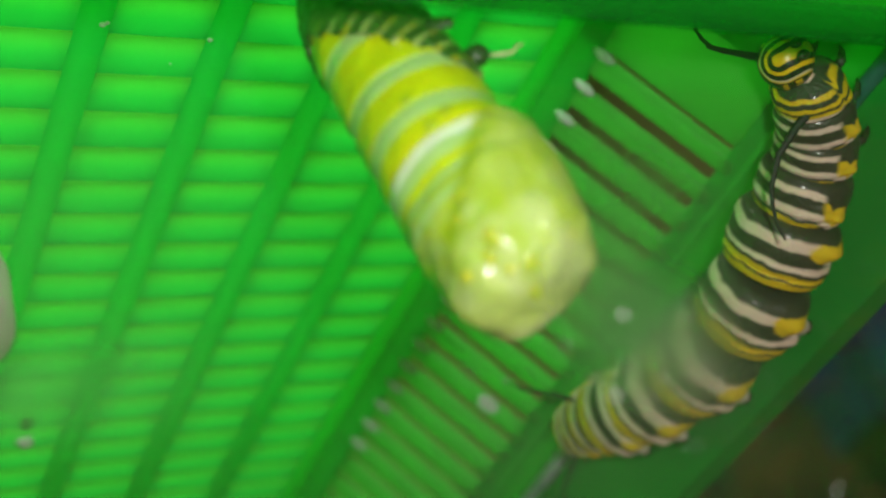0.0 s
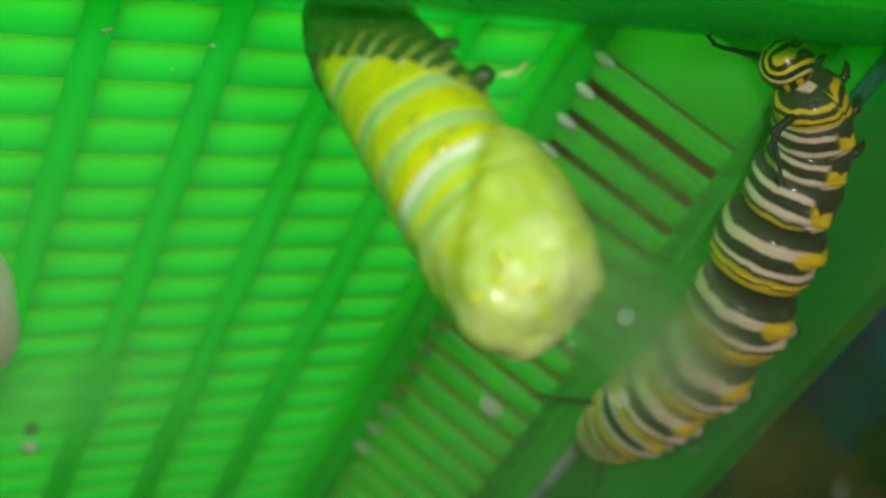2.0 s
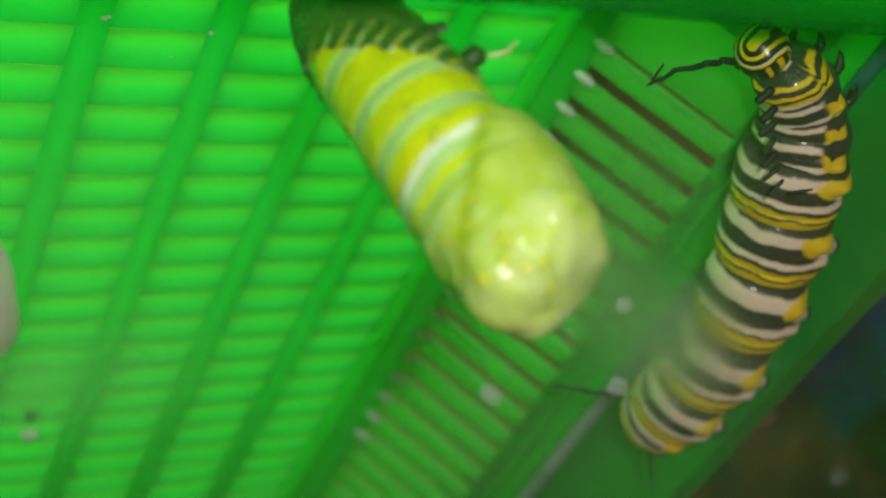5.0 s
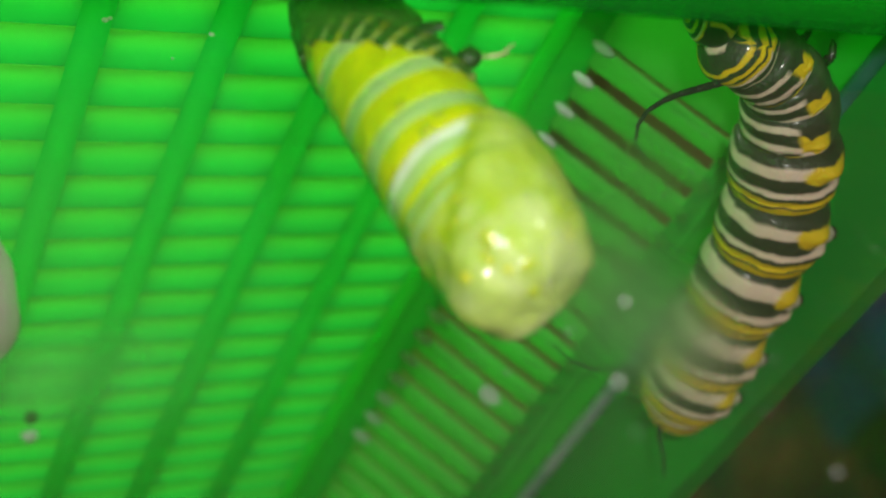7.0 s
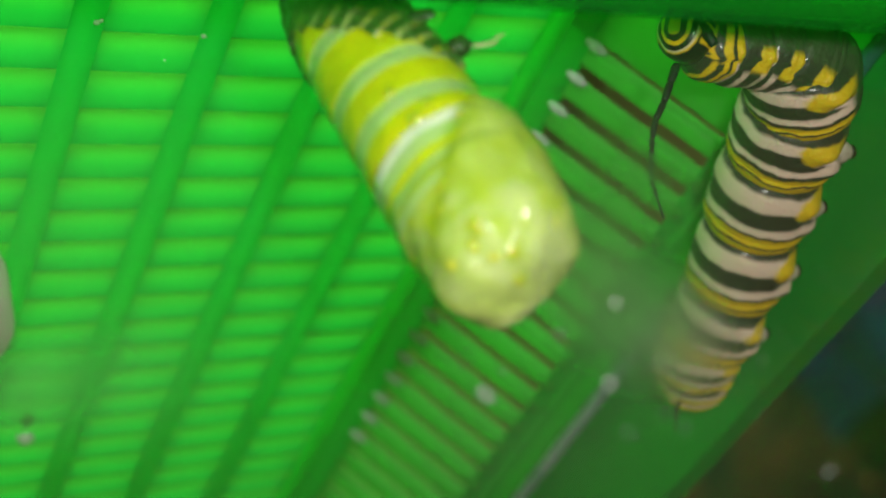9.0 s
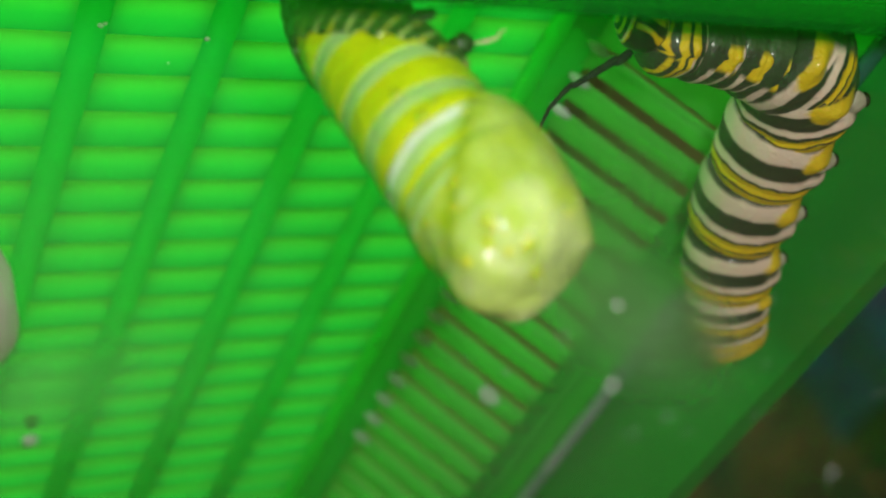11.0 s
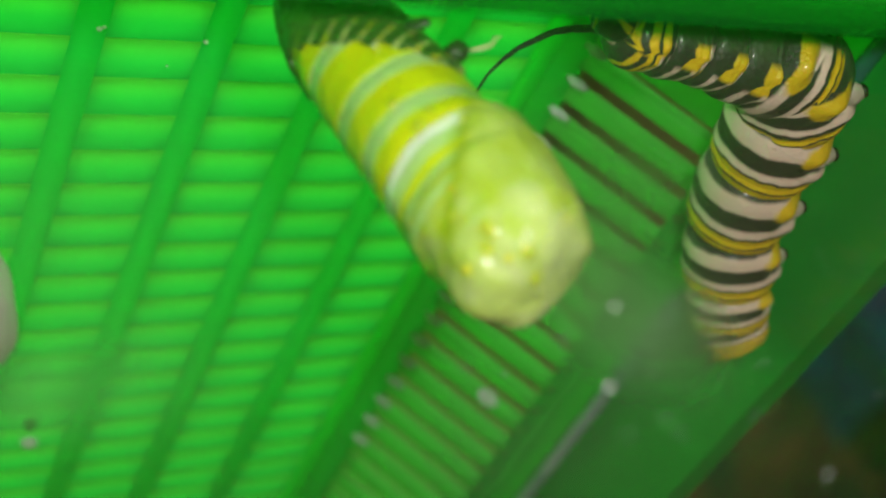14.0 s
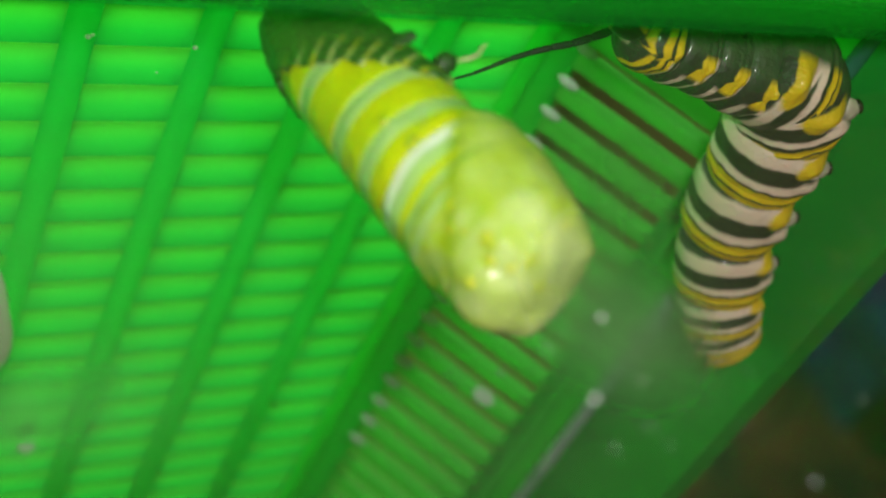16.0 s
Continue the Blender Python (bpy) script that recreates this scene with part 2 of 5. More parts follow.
def chrysalis_material():
    """Fresh pupa: yellow and pale bluish rings on the abdomen, plain pale green wing cases, wet gloss."""
    m, n, l, p, out = material("fresh_chrysalis_skin")
    co = n.new("ShaderNodeTexCoord").outputs["Object"]
    wob = noise_node(n, l, 380.0, 2.0, co)
    sep = n.new("ShaderNodeSeparateXYZ")
    l.new(co, sep.inputs[0])
    x, y, z = sep.outputs
    h = math_node(n, l, "DIVIDE", z, 0.025)
    h = math_node(n, l, "ADD", h, math_node(n, l, "MULTIPLY", math_node(n, l, "SUBTRACT", wob, 0.5), 0.016))
    yellow, amber, pale, white, lime = (0.55, 0.70, 0.003), (0.63, 0.70, 0.003), (0.46, 0.70, 0.24), (0.82, 0.90, 0.76), (0.48, 0.62, 0.03)
    rings = ramp(n, l, h, [
        (0.04, (0.48, 0.60, 0.16)), (0.09, (0.42, 0.56, 0.04)), (0.16, (0.42, 0.57, 0.006)), (0.235, (0.46, 0.61, 0.03)),
        (0.25, lime), (0.262, pale), (0.272, pale), (0.282, lime), (0.29, lime), (0.30, pale), (0.312, pale), (0.320, yellow), (0.334, yellow), (0.342, pale),
        (0.370, pale), (0.375, white), (0.396, white), (0.401, amber), (0.444, yellow), (0.453, pale), (0.488, pale), (0.497, yellow),
        (0.560, amber), (0.570, pale), (0.606, pale), (0.616, yellow), (0.710, amber), (0.720, pale), (0.754, pale), (0.764, yellow), (0.9, amber)])
    # wing case: the flank towards +x below a slanting edge
    edge = math_node(n, l, "SUBTRACT", x, math_node(n, l, "DIVIDE", math_node(n, l, "SUBTRACT", z, 0.0086), 1.22))
    edge = math_node(n, l, "ADD", edge, math_node(n, l, "MULTIPLY", math_node(n, l, "SUBTRACT", wob, 0.5), 0.0008))
    wing = math_node(n, l, "MULTIPLY", math_node(n, l, "ADD", math_node(n, l, "MULTIPLY", edge, 1300.0), 0.5), 1.0, True)
    low = ramp(n, l, h, [(0.425, (1, 1, 1)), (0.440, (0, 0, 0))])
    wing = math_node(n, l, "MULTIPLY", wing, low)
    blotch = noise_node(n, l, 520.0, 3.0, co)
    wing_tone = mix_colour(n, l, ramp(n, l, blotch, [(0.35, (0, 0, 0)), (0.7, (1, 1, 1))]), (0.41, 0.58, 0.040), (0.50, 0.67, 0.16))
    seam = math_node(n, l, "SUBTRACT", 1.0, math_node(n, l, "MULTIPLY", math_node(n, l, "ABSOLUTE", math_node(n, l, "ADD", edge, 0.0001)), 1100.0), True)
    tone = mix_colour(n, l, wing, rings, wing_tone)
    tone = mix_colour(n, l, math_node(n, l, "MULTIPLY", math_node(n, l, "MULTIPLY", seam, 0.95), low), tone, (0.32, 0.46, 0.004))
    patch = ramp(n, l, noise_node(n, l, 420.0, 2.0, co), [(0.48, (0, 0, 0)), (0.62, (1, 1, 1))])
    patch = math_node(n, l, "MULTIPLY", patch, ramp(n, l, h, [(0.18, (0.5, 0.5, 0.5)), (0.32, (0, 0, 0))]))
    tone = mix_colour(n, l, patch, tone, (0.62, 0.71, 0.34))
    tip = ramp(n, l, h, [(0.04, (1, 1, 1)), (0.11, (0, 0, 0))])
    tone = mix_colour(n, l, math_node(n, l, "MULTIPLY", tip, 0.35), tone, (0.56, 0.62, 0.30))
    l.new(tone, p.inputs["Base Color"])
    p.inputs["Roughness"].default_value, p.inputs["Specular IOR Level"].default_value = 0.30, 0.06
    p.inputs["Coat Weight"].default_value, p.inputs["Coat Roughness"].default_value = 0.9, 0.08
    p.inputs["Subsurface Weight"].default_value = 0.6
    p.inputs["Subsurface Radius"].default_value = (0.9, 1.0, 0.3)
    p.inputs["Subsurface Scale"].default_value = 0.0016
    lumps = math_node(n, l, "ADD", noise_node(n, l, 560.0, 2.0, co), math_node(n, l, "MULTIPLY", noise_node(n, l, 1500.0, 2.0, co), 0.22))
    relief(n, l, p, lumps, 0.45, 0.0007)
    wet = node(n, "Bump", Strength=1.0, Distance=0.0005)
    l.new(math_node(n, l, "ADD", noise_node(n, l, 760.0, 1.5, co), math_node(n, l, "MULTIPLY", noise_node(n, l, 1700.0, 1.0, co), 0.3)), wet.inputs["Height"])
    l.new(wet.outputs[0], p.inputs["Coat Normal"])
    return m


CHRYSALIS = chrysalis_material()


def skin_material():
    """Shed larval skin: dark, with slanting yellow stripes towards its lower edge."""
    m, n, l, p, out = material("shed_skin_cuticle")
    co = n.new("ShaderNodeTexCoord").outputs["Object"]
    sep = n.new("ShaderNodeSeparateXYZ")
    l.new(co, sep.inputs[0])
    x, y, z = sep.outputs
    slant = math_node(n, l, "SUBTRACT", x, math_node(n, l, "MULTIPLY", z, 1.5))
    wob = noise_node(n, l, 700.0, 3.0, co)
    phase = math_node(n, l, "ADD", math_node(n, l, "MULTIPLY", slant, 3400.0), math_node(n, l, "MULTIPLY", wob, 1.3))
    wave = math_node(n, l, "SINE", phase)
    stripe = ramp(n, l, wave, [(0.45, (0, 0, 0)), (0.72, (1, 1, 1))])
    low = ramp(n, l, math_node(n, l, "MULTIPLY", math_node(n, l, "SUBTRACT", math_node(n, l, "ADD", z, math_node(n, l, "MULTIPLY", x, 0.72)), 0.0166), 250.0), [(0.20, (1, 1, 1)), (0.60, (0, 0, 0))])
    fac = math_node(n, l, "MULTIPLY", stripe, low)
    stripes = mix_colour(n, l, ramp(n, l, wob, [(0.45, (0, 0, 0)), (0.55, (1, 1, 1))]), (0.34, 0.37, 0.015), (0.33, 0.42, 0.12))
    l.new(mix_colour(n, l, fac, (0.042, 0.125, 0.014), stripes), p.inputs["Base Color"])
    p.inputs["Roughness"].default_value, p.inputs["Coat Weight"].default_value = 0.35, 0.2
    relief(n, l, p, wob, 0.7, 0.0006)
    return m


SHED_SKIN = skin_material()

WHITE_BAND, YELLOW_BAND, BLACK_BAND = (0.84, 0.65, 0.52), (0.82, 0.57, 0.006), (0.026, 0.036, 0.019)


def band_material(name, back, flank, edge, wobble, twin=False):
    """Cross bands along a segment: one order of colours on the back, another on the flank, dark below."""
    m, n, l, p, out = material(name)
    at = n.new("ShaderNodeAttribute")
    at.attribute_name = "along"
    sep = n.new("ShaderNodeSeparateXYZ")
    l.new(at.outputs["Vector"], sep.inputs[0])
    u, side, under = sep.outputs            # 0..1 rear to front, -1..1 across, 0..1 back to belly
    info = n.new("ShaderNodeObjectInfo")
    co = n.new("ShaderNodeTexCoord").outputs["Object"]
    shift = n.new("ShaderNodeVectorMath")
    l.new(co, shift.inputs[0])
    l.new(info.outputs["Random"], shift.inputs[1])
    wob = noise_node(n, l, 420.0, 3.0, shift.outputs[0], 0.6)
    bend = math_node(n, l, "MULTIPLY", math_node(n, l, "SUBTRACT", wob, 0.5), wobble)
    v = math_node(n, l, "ADD", u, bend)
    tone = ramp(n, l, v, back)
    # the flank: lobes and folds in another order of colours, with a soft uneven upper edge
    low = math_node(n, l, "ADD", under, math_node(n, l, "MULTIPLY", math_node(n, l, "SUBTRACT", wob, 0.5), 0.25))
    skew = math_node(n, l, "ADD", v, math_node(n, l, "MULTIPLY", math_node(n, l, "SUBTRACT", under, edge[1]), edge[3]))
    if twin:                                # a dark crease parts the flank's colours into two plump lobes
        near = math_node(n, l, "SUBTRACT", 1.0, math_node(n, l, "MULTIPLY", math_node(n, l, "ABSOLUTE", math_node(n, l, "SUBTRACT", low, 0.50)), 9.0), True)
        skew = math_node(n, l, "ADD", skew, math_node(n, l, "MULTIPLY", math_node(n, l, "MULTIPLY", near, near), 0.10))
    lobes = ramp(n, l, skew, flank)
    if not twin:                            # one pointed lobe that narrows towards the back
        off = math_node(n, l, "SUBTRACT", u, 0.74)
        low = math_node(n, l, "SUBTRACT", low, math_node(n, l, "MULTIPLY", math_node(n, l, "MULTIPLY", off, off), 5.0))
    tone = mix_colour(n, l, ramp(n, l, low, [(edge[0] - 0.03, (0, 0, 0)), (edge[0] + 0.03, (1, 1, 1))]), tone, lobes)
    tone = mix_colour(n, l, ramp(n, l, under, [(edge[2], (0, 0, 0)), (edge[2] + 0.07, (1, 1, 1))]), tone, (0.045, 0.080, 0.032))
    fine = noise_node(n, l, 3200.0, 2.0, co)
    tone = mix_colour(n, l, math_node(n, l, "MULTIPLY", fine, 0.16), tone, (0.25, 0.22, 0.15))
    l.new(tone, p.inputs["Base Color"])
    p.inputs["Roughness"].default_value, p.inputs["Specular IOR Level"].default_value = 0.45, 0.3
    p.inputs["Coat Weight"].default_value, p.inputs["Coat Roughness"].default_value = 0.25, 0.15
    p.inputs["Subsurface Weight"].default_value = 0.12
    p.inputs["Subsurface Scale"].default_value = 0.0006
    relief(n, l, p, math_node(n, l, "ADD", math_node(n, l, "MULTIPLY", wob, 0.7), fine), 0.40, 0.0004)
    return m


K, W, G = BLACK_BAND, WHITE_BAND, YELLOW_BAND
REAR_BANDS = band_material("rear_segment_bands", [
    (0.00, K), (0.04, K), (0.06, G), (0.165, G), (0.18, K), (0.195, K), (0.21, G), (0.325, G), (0.34, K), (0.355, K),
    (0.38, W), (0.455, W), (0.49, K), (0.68, K), (0.715, W), (0.875, W), (0.915, K), (1.0, K)], [
    (0.00, K), (0.40, K), (0.46, W), (0.57, W), (0.62, G), (0.90, G), (0.93, K), (1.0, K)],
    (0.50, 0.6, 0.84, 0.0), 0.12)
TAIL_BANDS = band_material("tail_segment_bands", [
    (0.00, K), (0.42, K), (0.46, G), (0.60, G), (0.64, K), (0.74, K), (0.78, W), (0.88, W), (0.92, K), (1.0, K)], [
    (0.00, K), (0.50, K), (0.55, W), (0.65, W), (0.70, G), (0.92, G), (0.95, K), (1.0, K)],
    (0.50, 0.6, 0.84, 0.0), 0.12)
MID_BANDS = band_material("middle_segment_bands", [
    (0.00, K), (0.06, K), (0.08, G), (0.175, G), (0.19, K), (0.205, K), (0.22, G), (0.30, G), (0.33, K), (0.37, K),
    (0.39, W), (0.46, W), (0.49, K), (0.68, K), (0.71, W), (0.83, W), (0.87, K), (1.0, K)], [
    (0.00, K), (0.36, K), (0.40, W), (0.53, W), (0.57, G), (0.85, G), (0.88, K), (1.0, K)],
    (0.39, 0.6, 0.80, 0.0), 0.16)
FRONT_BANDS = band_material("front_segment_bands", [
    (0.00, K), (0.08, K), (0.11, G), (0.19, G), (0.21, K), (0.25, K), (0.28, W), (0.42, W), (0.46, K), (0.66, K),
    (0.69, W), (0.79, W), (0.82, K), (1.0, K)], [
    (0.00, K), (0.12, K), (0.15, W), (0.26, W), (0.29, G), (0.60, G), (0.64, K), (1.0, K)], (0.36, 0.5, 0.63, 0.40), 0.18, True)
COLLAR = band_material("collar_bands", [
    (0.00, K), (0.10, K), (0.12, W), (0.18, W), (0.20, K), (0.31, K), (0.33, W), (0.38, W), (0.40, G), (0.47, G), (0.49, K), (0.53, K), (0.55, G), (0.62, G), (0.64, K), (0.72, K), (0.74, G), (0.79, G), (0.81, K), (0.94, K), (0.96, W)], [
    (0.00, K), (0.10, K), (0.13, W), (0.20, W), (0.23, K), (0.33, K), (0.36, G), (0.48, G), (0.50, K), (0.55, K), (0.58, G), (0.70, G), (0.73, K), (0.82, K), (0.85, G), (0.91, G), (0.94, K)], (0.45, 0.5, 0.84, 0.25), 0.20, True)



def head_material():
    """Shiny black face with a yellow patch under nested yellow and whitish arches that open towards the jaws."""
    m, n, l, p, out = material("striped_head")
    co = n.new("ShaderNodeTexCoord").outputs["Object"]
    sep = n.new("ShaderNodeSeparateXYZ")
    l.new(co, sep.inputs[0])
    y, z = sep.outputs[1], sep.outputs[2]
    wob = math_node(n, l, "MULTIPLY", math_node(n, l, "SUBTRACT", noise_node(n, l, 650.0, 2.0, co), 0.5), 0.16)
    up = math_node(n, l, "MULTIPLY", math_node(n, l, "ADD", math_node(n, l, "MULTIPLY", z, 476.0), 0.05), 1.0, True)
    wide = math_node(n, l, "MULTIPLY", y, 476.0)
    r = math_node(n, l, "SQRT", math_node(n, l, "ADD", math_node(n, l, "MULTIPLY", up, up), math_node(n, l, "MULTIPLY", wide, wide)))
    r = math_node(n, l, "ADD", r, wob)
    k, g, w = (0.014, 0.017, 0.010), (0.76, 0.50, 0.008), (0.70, 0.62, 0.42)
    face = ramp(n, l, r, [(0.0, g), (0.19, g), (0.22, k), (0.38, k), (0.41, g), (0.50, g), (0.53, k), (0.66, k), (0.69, w), (0.76, g), (0.79, k)])
    lines = math_node(n, l, "ADD", math_node(n, l, "ADD", math_node(n, l, "MULTIPLY", z, 238.0), math_node(n, l, "MULTIPLY", sep.outputs[0], 90.0)), math_node(n, l, "ADD", wob, 0.5))
    cheek = ramp(n, l, lines, [(0.0, k), (0.14, k), (0.17, g), (0.27, g), (0.30, k), (0.38, k), (0.41, g), (0.52, g), (0.55, k), (0.68, k), (0.71, g), (0.76, g), (0.79, k)])
    l.new(mix_colour(n, l, ramp(n, l, r, [(0.80, (0, 0, 0)), (0.84, (1, 1, 1))]), face, cheek), p.inputs["Base Color"])
    p.inputs["Roughness"].default_value, p.inputs["Coat Weight"].default_value = 0.3, 0.3
    return m


HEAD = head_material()
LEG_WHITE = simple("proleg_skin", (0.62, 0.56, 0.42), (0.03, 0.035, 0.02), 0.45, 300.0)


# ---- building helpers ----
def part(name, bm, mat, parent=None, label="", smooth=True, kind=""):
    mesh = bpy.data.meshes.new(name)
    if smooth:
        for fc in bm.faces:
            fc.smooth = True
    bm.to_mesh(mesh)
    bm.free()
    mesh.materials.append(mat)
    ob = new(name, mesh)
    ob.parent = parent
    if label or kind:
        tagged(ob, label=label, kind=kind)
    return ob


def add_box(bm, lo, hi, bevel=0.0, segments=2):
    made = bmesh.ops.create_cube(bm, size=1.0, matrix=Matrix.Translation([(a + b) / 2 for a, b in zip(lo, hi)]) @ Matrix.Diagonal([b - a for a, b in zip(lo, hi)] + [1]))
    if bevel:
        edges = list({e for v in made["verts"] for e in v.link_edges})
        bmesh.ops.bevel(bm, geom=edges, offset=bevel, segments=segments, affect="EDGES", profile=0.6)
    return bm


def box(lo, hi, bevel=0.0, segments=2):
    return add_box(bmesh.new(), lo, hi, bevel, segments)


def prism(profile, axis, start, stop):
    """A closed profile of (u, z) pairs drawn out along 'x' or 'y'."""
    bm = bmesh.new()
    ends = []
    for s in (start, stop):
        ends.append([bm.verts.new((s, u, z) if axis == "x" else (u, s, z)) for u, z in profile])
    k = len(profile)
    for i in range(k):
        bm.faces.new((ends[0][i], ends[0][(i + 1) % k], ends[1][(i + 1) % k], ends[1][i]))
    bm.faces.new(ends[0])
    bm.faces.new(ends[1][::-1])
    bmesh.ops.recalc_face_normals(bm, faces=bm.faces)
    return bm


def tube(points, radii, sides=10):
    """A round tapering tube through the points, closed at both ends."""
    bm = bmesh.new()
    pts = [Vector(q) for q in points]
    rings = []
    up = Vector((0, 0, 1))
    for i, q in enumerate(pts):
        d = (pts[min(i + 1, len(pts) - 1)] - pts[max(i - 1, 0)]).normalized()
        a = d.cross(up if abs(d.z) < 0.9 else Vector((1, 0, 0))).normalized()
        b = d.cross(a)
        rings.append([bm.verts.new(q + radii[i] * (math.cos(w) * a + math.sin(w) * b)) for w in (2 * math.pi * j / sides for j in range(sides))])
    for r0, r1 in zip(rings, rings[1:]):
        for j in range(sides):
            bm.faces.new((r0[j], r0[(j + 1) % sides], r1[(j + 1) % sides], r1[j]))
    bm.faces.new(rings[0][::-1])
    bm.faces.new(rings[-1])
    bmesh.ops.recalc_face_normals(bm, faces=bm.faces)
    return bm


def blob(rx, ry, rz, lump=0.0, seed=0.0, scale=3.0, sub=3):
    bm = bmesh.new()
    bmesh.ops.create_icosphere(bm, subdivisions=sub, radius=1.0)
    for v in bm.verts:
        k = 1 + lump * noise.noise(v.co * scale + Vector((seed, seed * 2.1, 0)))
        v.co = Vector((v.co.x * rx, v.co.y * ry, v.co.z * rz)) * k
    return bm


# ---- the room ----
def room():
    lo, hi = (-1.6, -1.6, -0.74), (1.9, 1.9, 1.9)
    t = 0.1
    walls = {
        "wall_north": ((lo[0] - t, hi[1], lo[2]), (hi[0] + t, hi[1] + t, hi[2])),
        "wall_south": ((lo[0] - t, lo[1] - t, lo[2]), (hi[0] + t, lo[1], hi[2])),
        "wall_east": ((hi[0], lo[1], lo[2]), (hi[0] + t, hi[1], hi[2])),
        "wall_west": ((lo[0] - t, lo[1], lo[2]), (lo[0], hi[1], hi[2])),
        "floor": ((lo[0] - t, lo[1] - t, lo[2] - t), (hi[0] + t, hi[1] + t, lo[2])),
        "ceiling": ((lo[0] - t, lo[1] - t, hi[2]), (hi[0] + t, hi[1] + t, hi[2] + t)),
    }
    for name, (a, b) in walls.items():
        ob = part(name, box(a, b), TABLE_WOOD if name == "floor" else WALL_PAINT, smooth=False)
        tagged(ob, label=("plain dark boarded floor of the room" if name == "floor" else "plain beige painted " + name.split("_")[0] + " of the room"), category=name.split("_")[0], kind="structure")


def table():
    thing = tagged(new("table"), label="dark brown wooden table under the tank", category="table")
    top = part("tabletop", box((-0.45, -0.35, -0.028), (0.45, 0.55, 0.0), 0.004), TABLE_WOOD, thing)
    for x in (-0.41, 0.37):
        for y in (-0.31, 0.47):
            part("leg", box((x, y, -0.74), (x + 0.04, y + 0.04, -0.028), 0.003), TABLE_WOOD, thing)
    return thing


# copper balls added as stand-ins for blurred spots of light
GLINT_SPOTS = ((-0.075, 1.259, 0.006), (-0.034, 1.256, 0.005), (-0.019, 1.325, 0.003), (0.007, 1.265, 0.004), (0.008, 1.195, 0.006), (0.013, 1.292, 0.003), (-0.004, 1.221, 0.004), (-0.050, 1.232, 0.003), (-0.028, 1.292, 0.004), (-0.090, 1.296, 0.003), (0.024, 1.232, 0.004))


def cabinet():
    """A dark brown board front standing beside the table."""
    thing = tagged(new("cabinet"), label="dark brown mottled wooden cabinet beyond the tank", category="cabinet")
    thing.matrix_world = pose(0.93, 0.79, -0.74, 0, 0, -49)
    part("body", box((-0.55, 0.0, 0.0), (0.55, 0.3, 1.40), 0.006), BROWN_BOARD, thing)
    for i in range(3):
        part("door", box((-0.54 + i * 0.36, -0.018, 0.05), (-0.19 + i * 0.36, 0.0, 1.37), 0.005), BROWN_BOARD, thing)
    for x, z, size in GLINT_SPOTS:
        nub = part("nub", blob(size, size, size, 0.1, x * 9), COPPER, thing, "small copper ball that stands in for a light spot")
        nub.location = (x, -0.018 - size * 0.8, z)
    return thing


def cloth():
    """A dark blue cloth that hangs over the front of the cabinet."""
    bm = bmesh.new()
    nx, nz = 60, 40
    grid = []
    for i in range(nx + 1):
        col = []
        for j in range(nz + 1):
            x, z = -0.20 + 0.40 * i / nx, 0.165 * j / nz
            fold = 0.016 * math.sin(x * 44 + 1.3 * math.sin(z * 2.2)) + 0.007 * math.sin(x * 91)
            col.append(bm.verts.new((x, fold, z + 0.25 * (x + 0.2) * (1 - j / nz))))
        grid.append(col)
    for i in range(nx):
        for j in range(nz):
            bm.faces.new((grid[i][j], grid[i + 1][j], grid[i + 1][j + 1], grid[i][j + 1]))
    top = bmesh.ops.extrude_face_region(bm, geom=list(bm.faces))
    bmesh.ops.translate(bm, verts=[g for g in top["geom"] if isinstance(g, bmesh.types.BMVert)], vec=(0, 0.004, 0))
    bmesh.ops.recalc_face_normals(bm, faces=bm.faces)
    ob = part("hanging_cloth", bm, BLUE_CLOTH)
    ob.matrix_world = pose(0.93, 0.79, 0.0, 0, 0, -49) @ pose(0.20, -0.045, 0.49)
    return tagged(ob, label="dark blue folded cloth hanging before the brown cabinet", category="cloth")


room()
table()
cabinet()
cloth()


# ---- the clear tank ----
def tank():
    thing = tagged(new("plastic_tank"), label="clear plastic insect tank, smeared and fogged inside", category="tank")
    x0, x1, y0, y1, t = -X_SKIRT + 0.001, X_SKIRT - 0.001, Y_SKIRT + 0.001, Y_END - 0.001, 0.0015
    top = Z_FLANGE - 0.0006
    parts = {
        "front_panel": ((x0, y0, 0.003), (x1, y0 + t, top)),
        "back_panel": ((x0, y1 - t, 0.003), (x1, y1, top)),
        "right_panel": ((x1 - t, y0 + t, 0.003), (x1, y1 - t, top)),
        "left_panel": ((x0, y0 + t, 0.003), (x0 + t, y1 - t, top)),
        "base": ((x0, y0, 0.0), (x1, y1, 0.003)),
    }
    for name, (a, b) in parts.items():
        ob = part(name, box(a, b), CLEAR_FRONT if name == "front_panel" else CLEAR, thing, smooth=False,
                  label="smeared and fogged clear panel" if name == "front_panel" else "")
        ob.visible_shadow = False
    # clear rolled rim round the mouth: dim front and bright rear set by colour
    r = 0.0007
    for a, b in (((x0, y0 + t), (x0, y1)), ((x1 - t, y0 + t), (x1 - t, y1))):
        for y_a, y_b, mat, words in ((a[1], 0.074, RIM_SHADED, "clear rolled rim, shaded bluish tone"), (0.0742, b[1], RIM_LIT, "clear rolled rim, lit whitish tone")):
            part("rim", tube([(a[0], y_a + (y_b - y_a) * i / 12, top - 0.0012) for i in range(13)], [r] * 13, 12), mat, thing, words)
    return thing


tank()


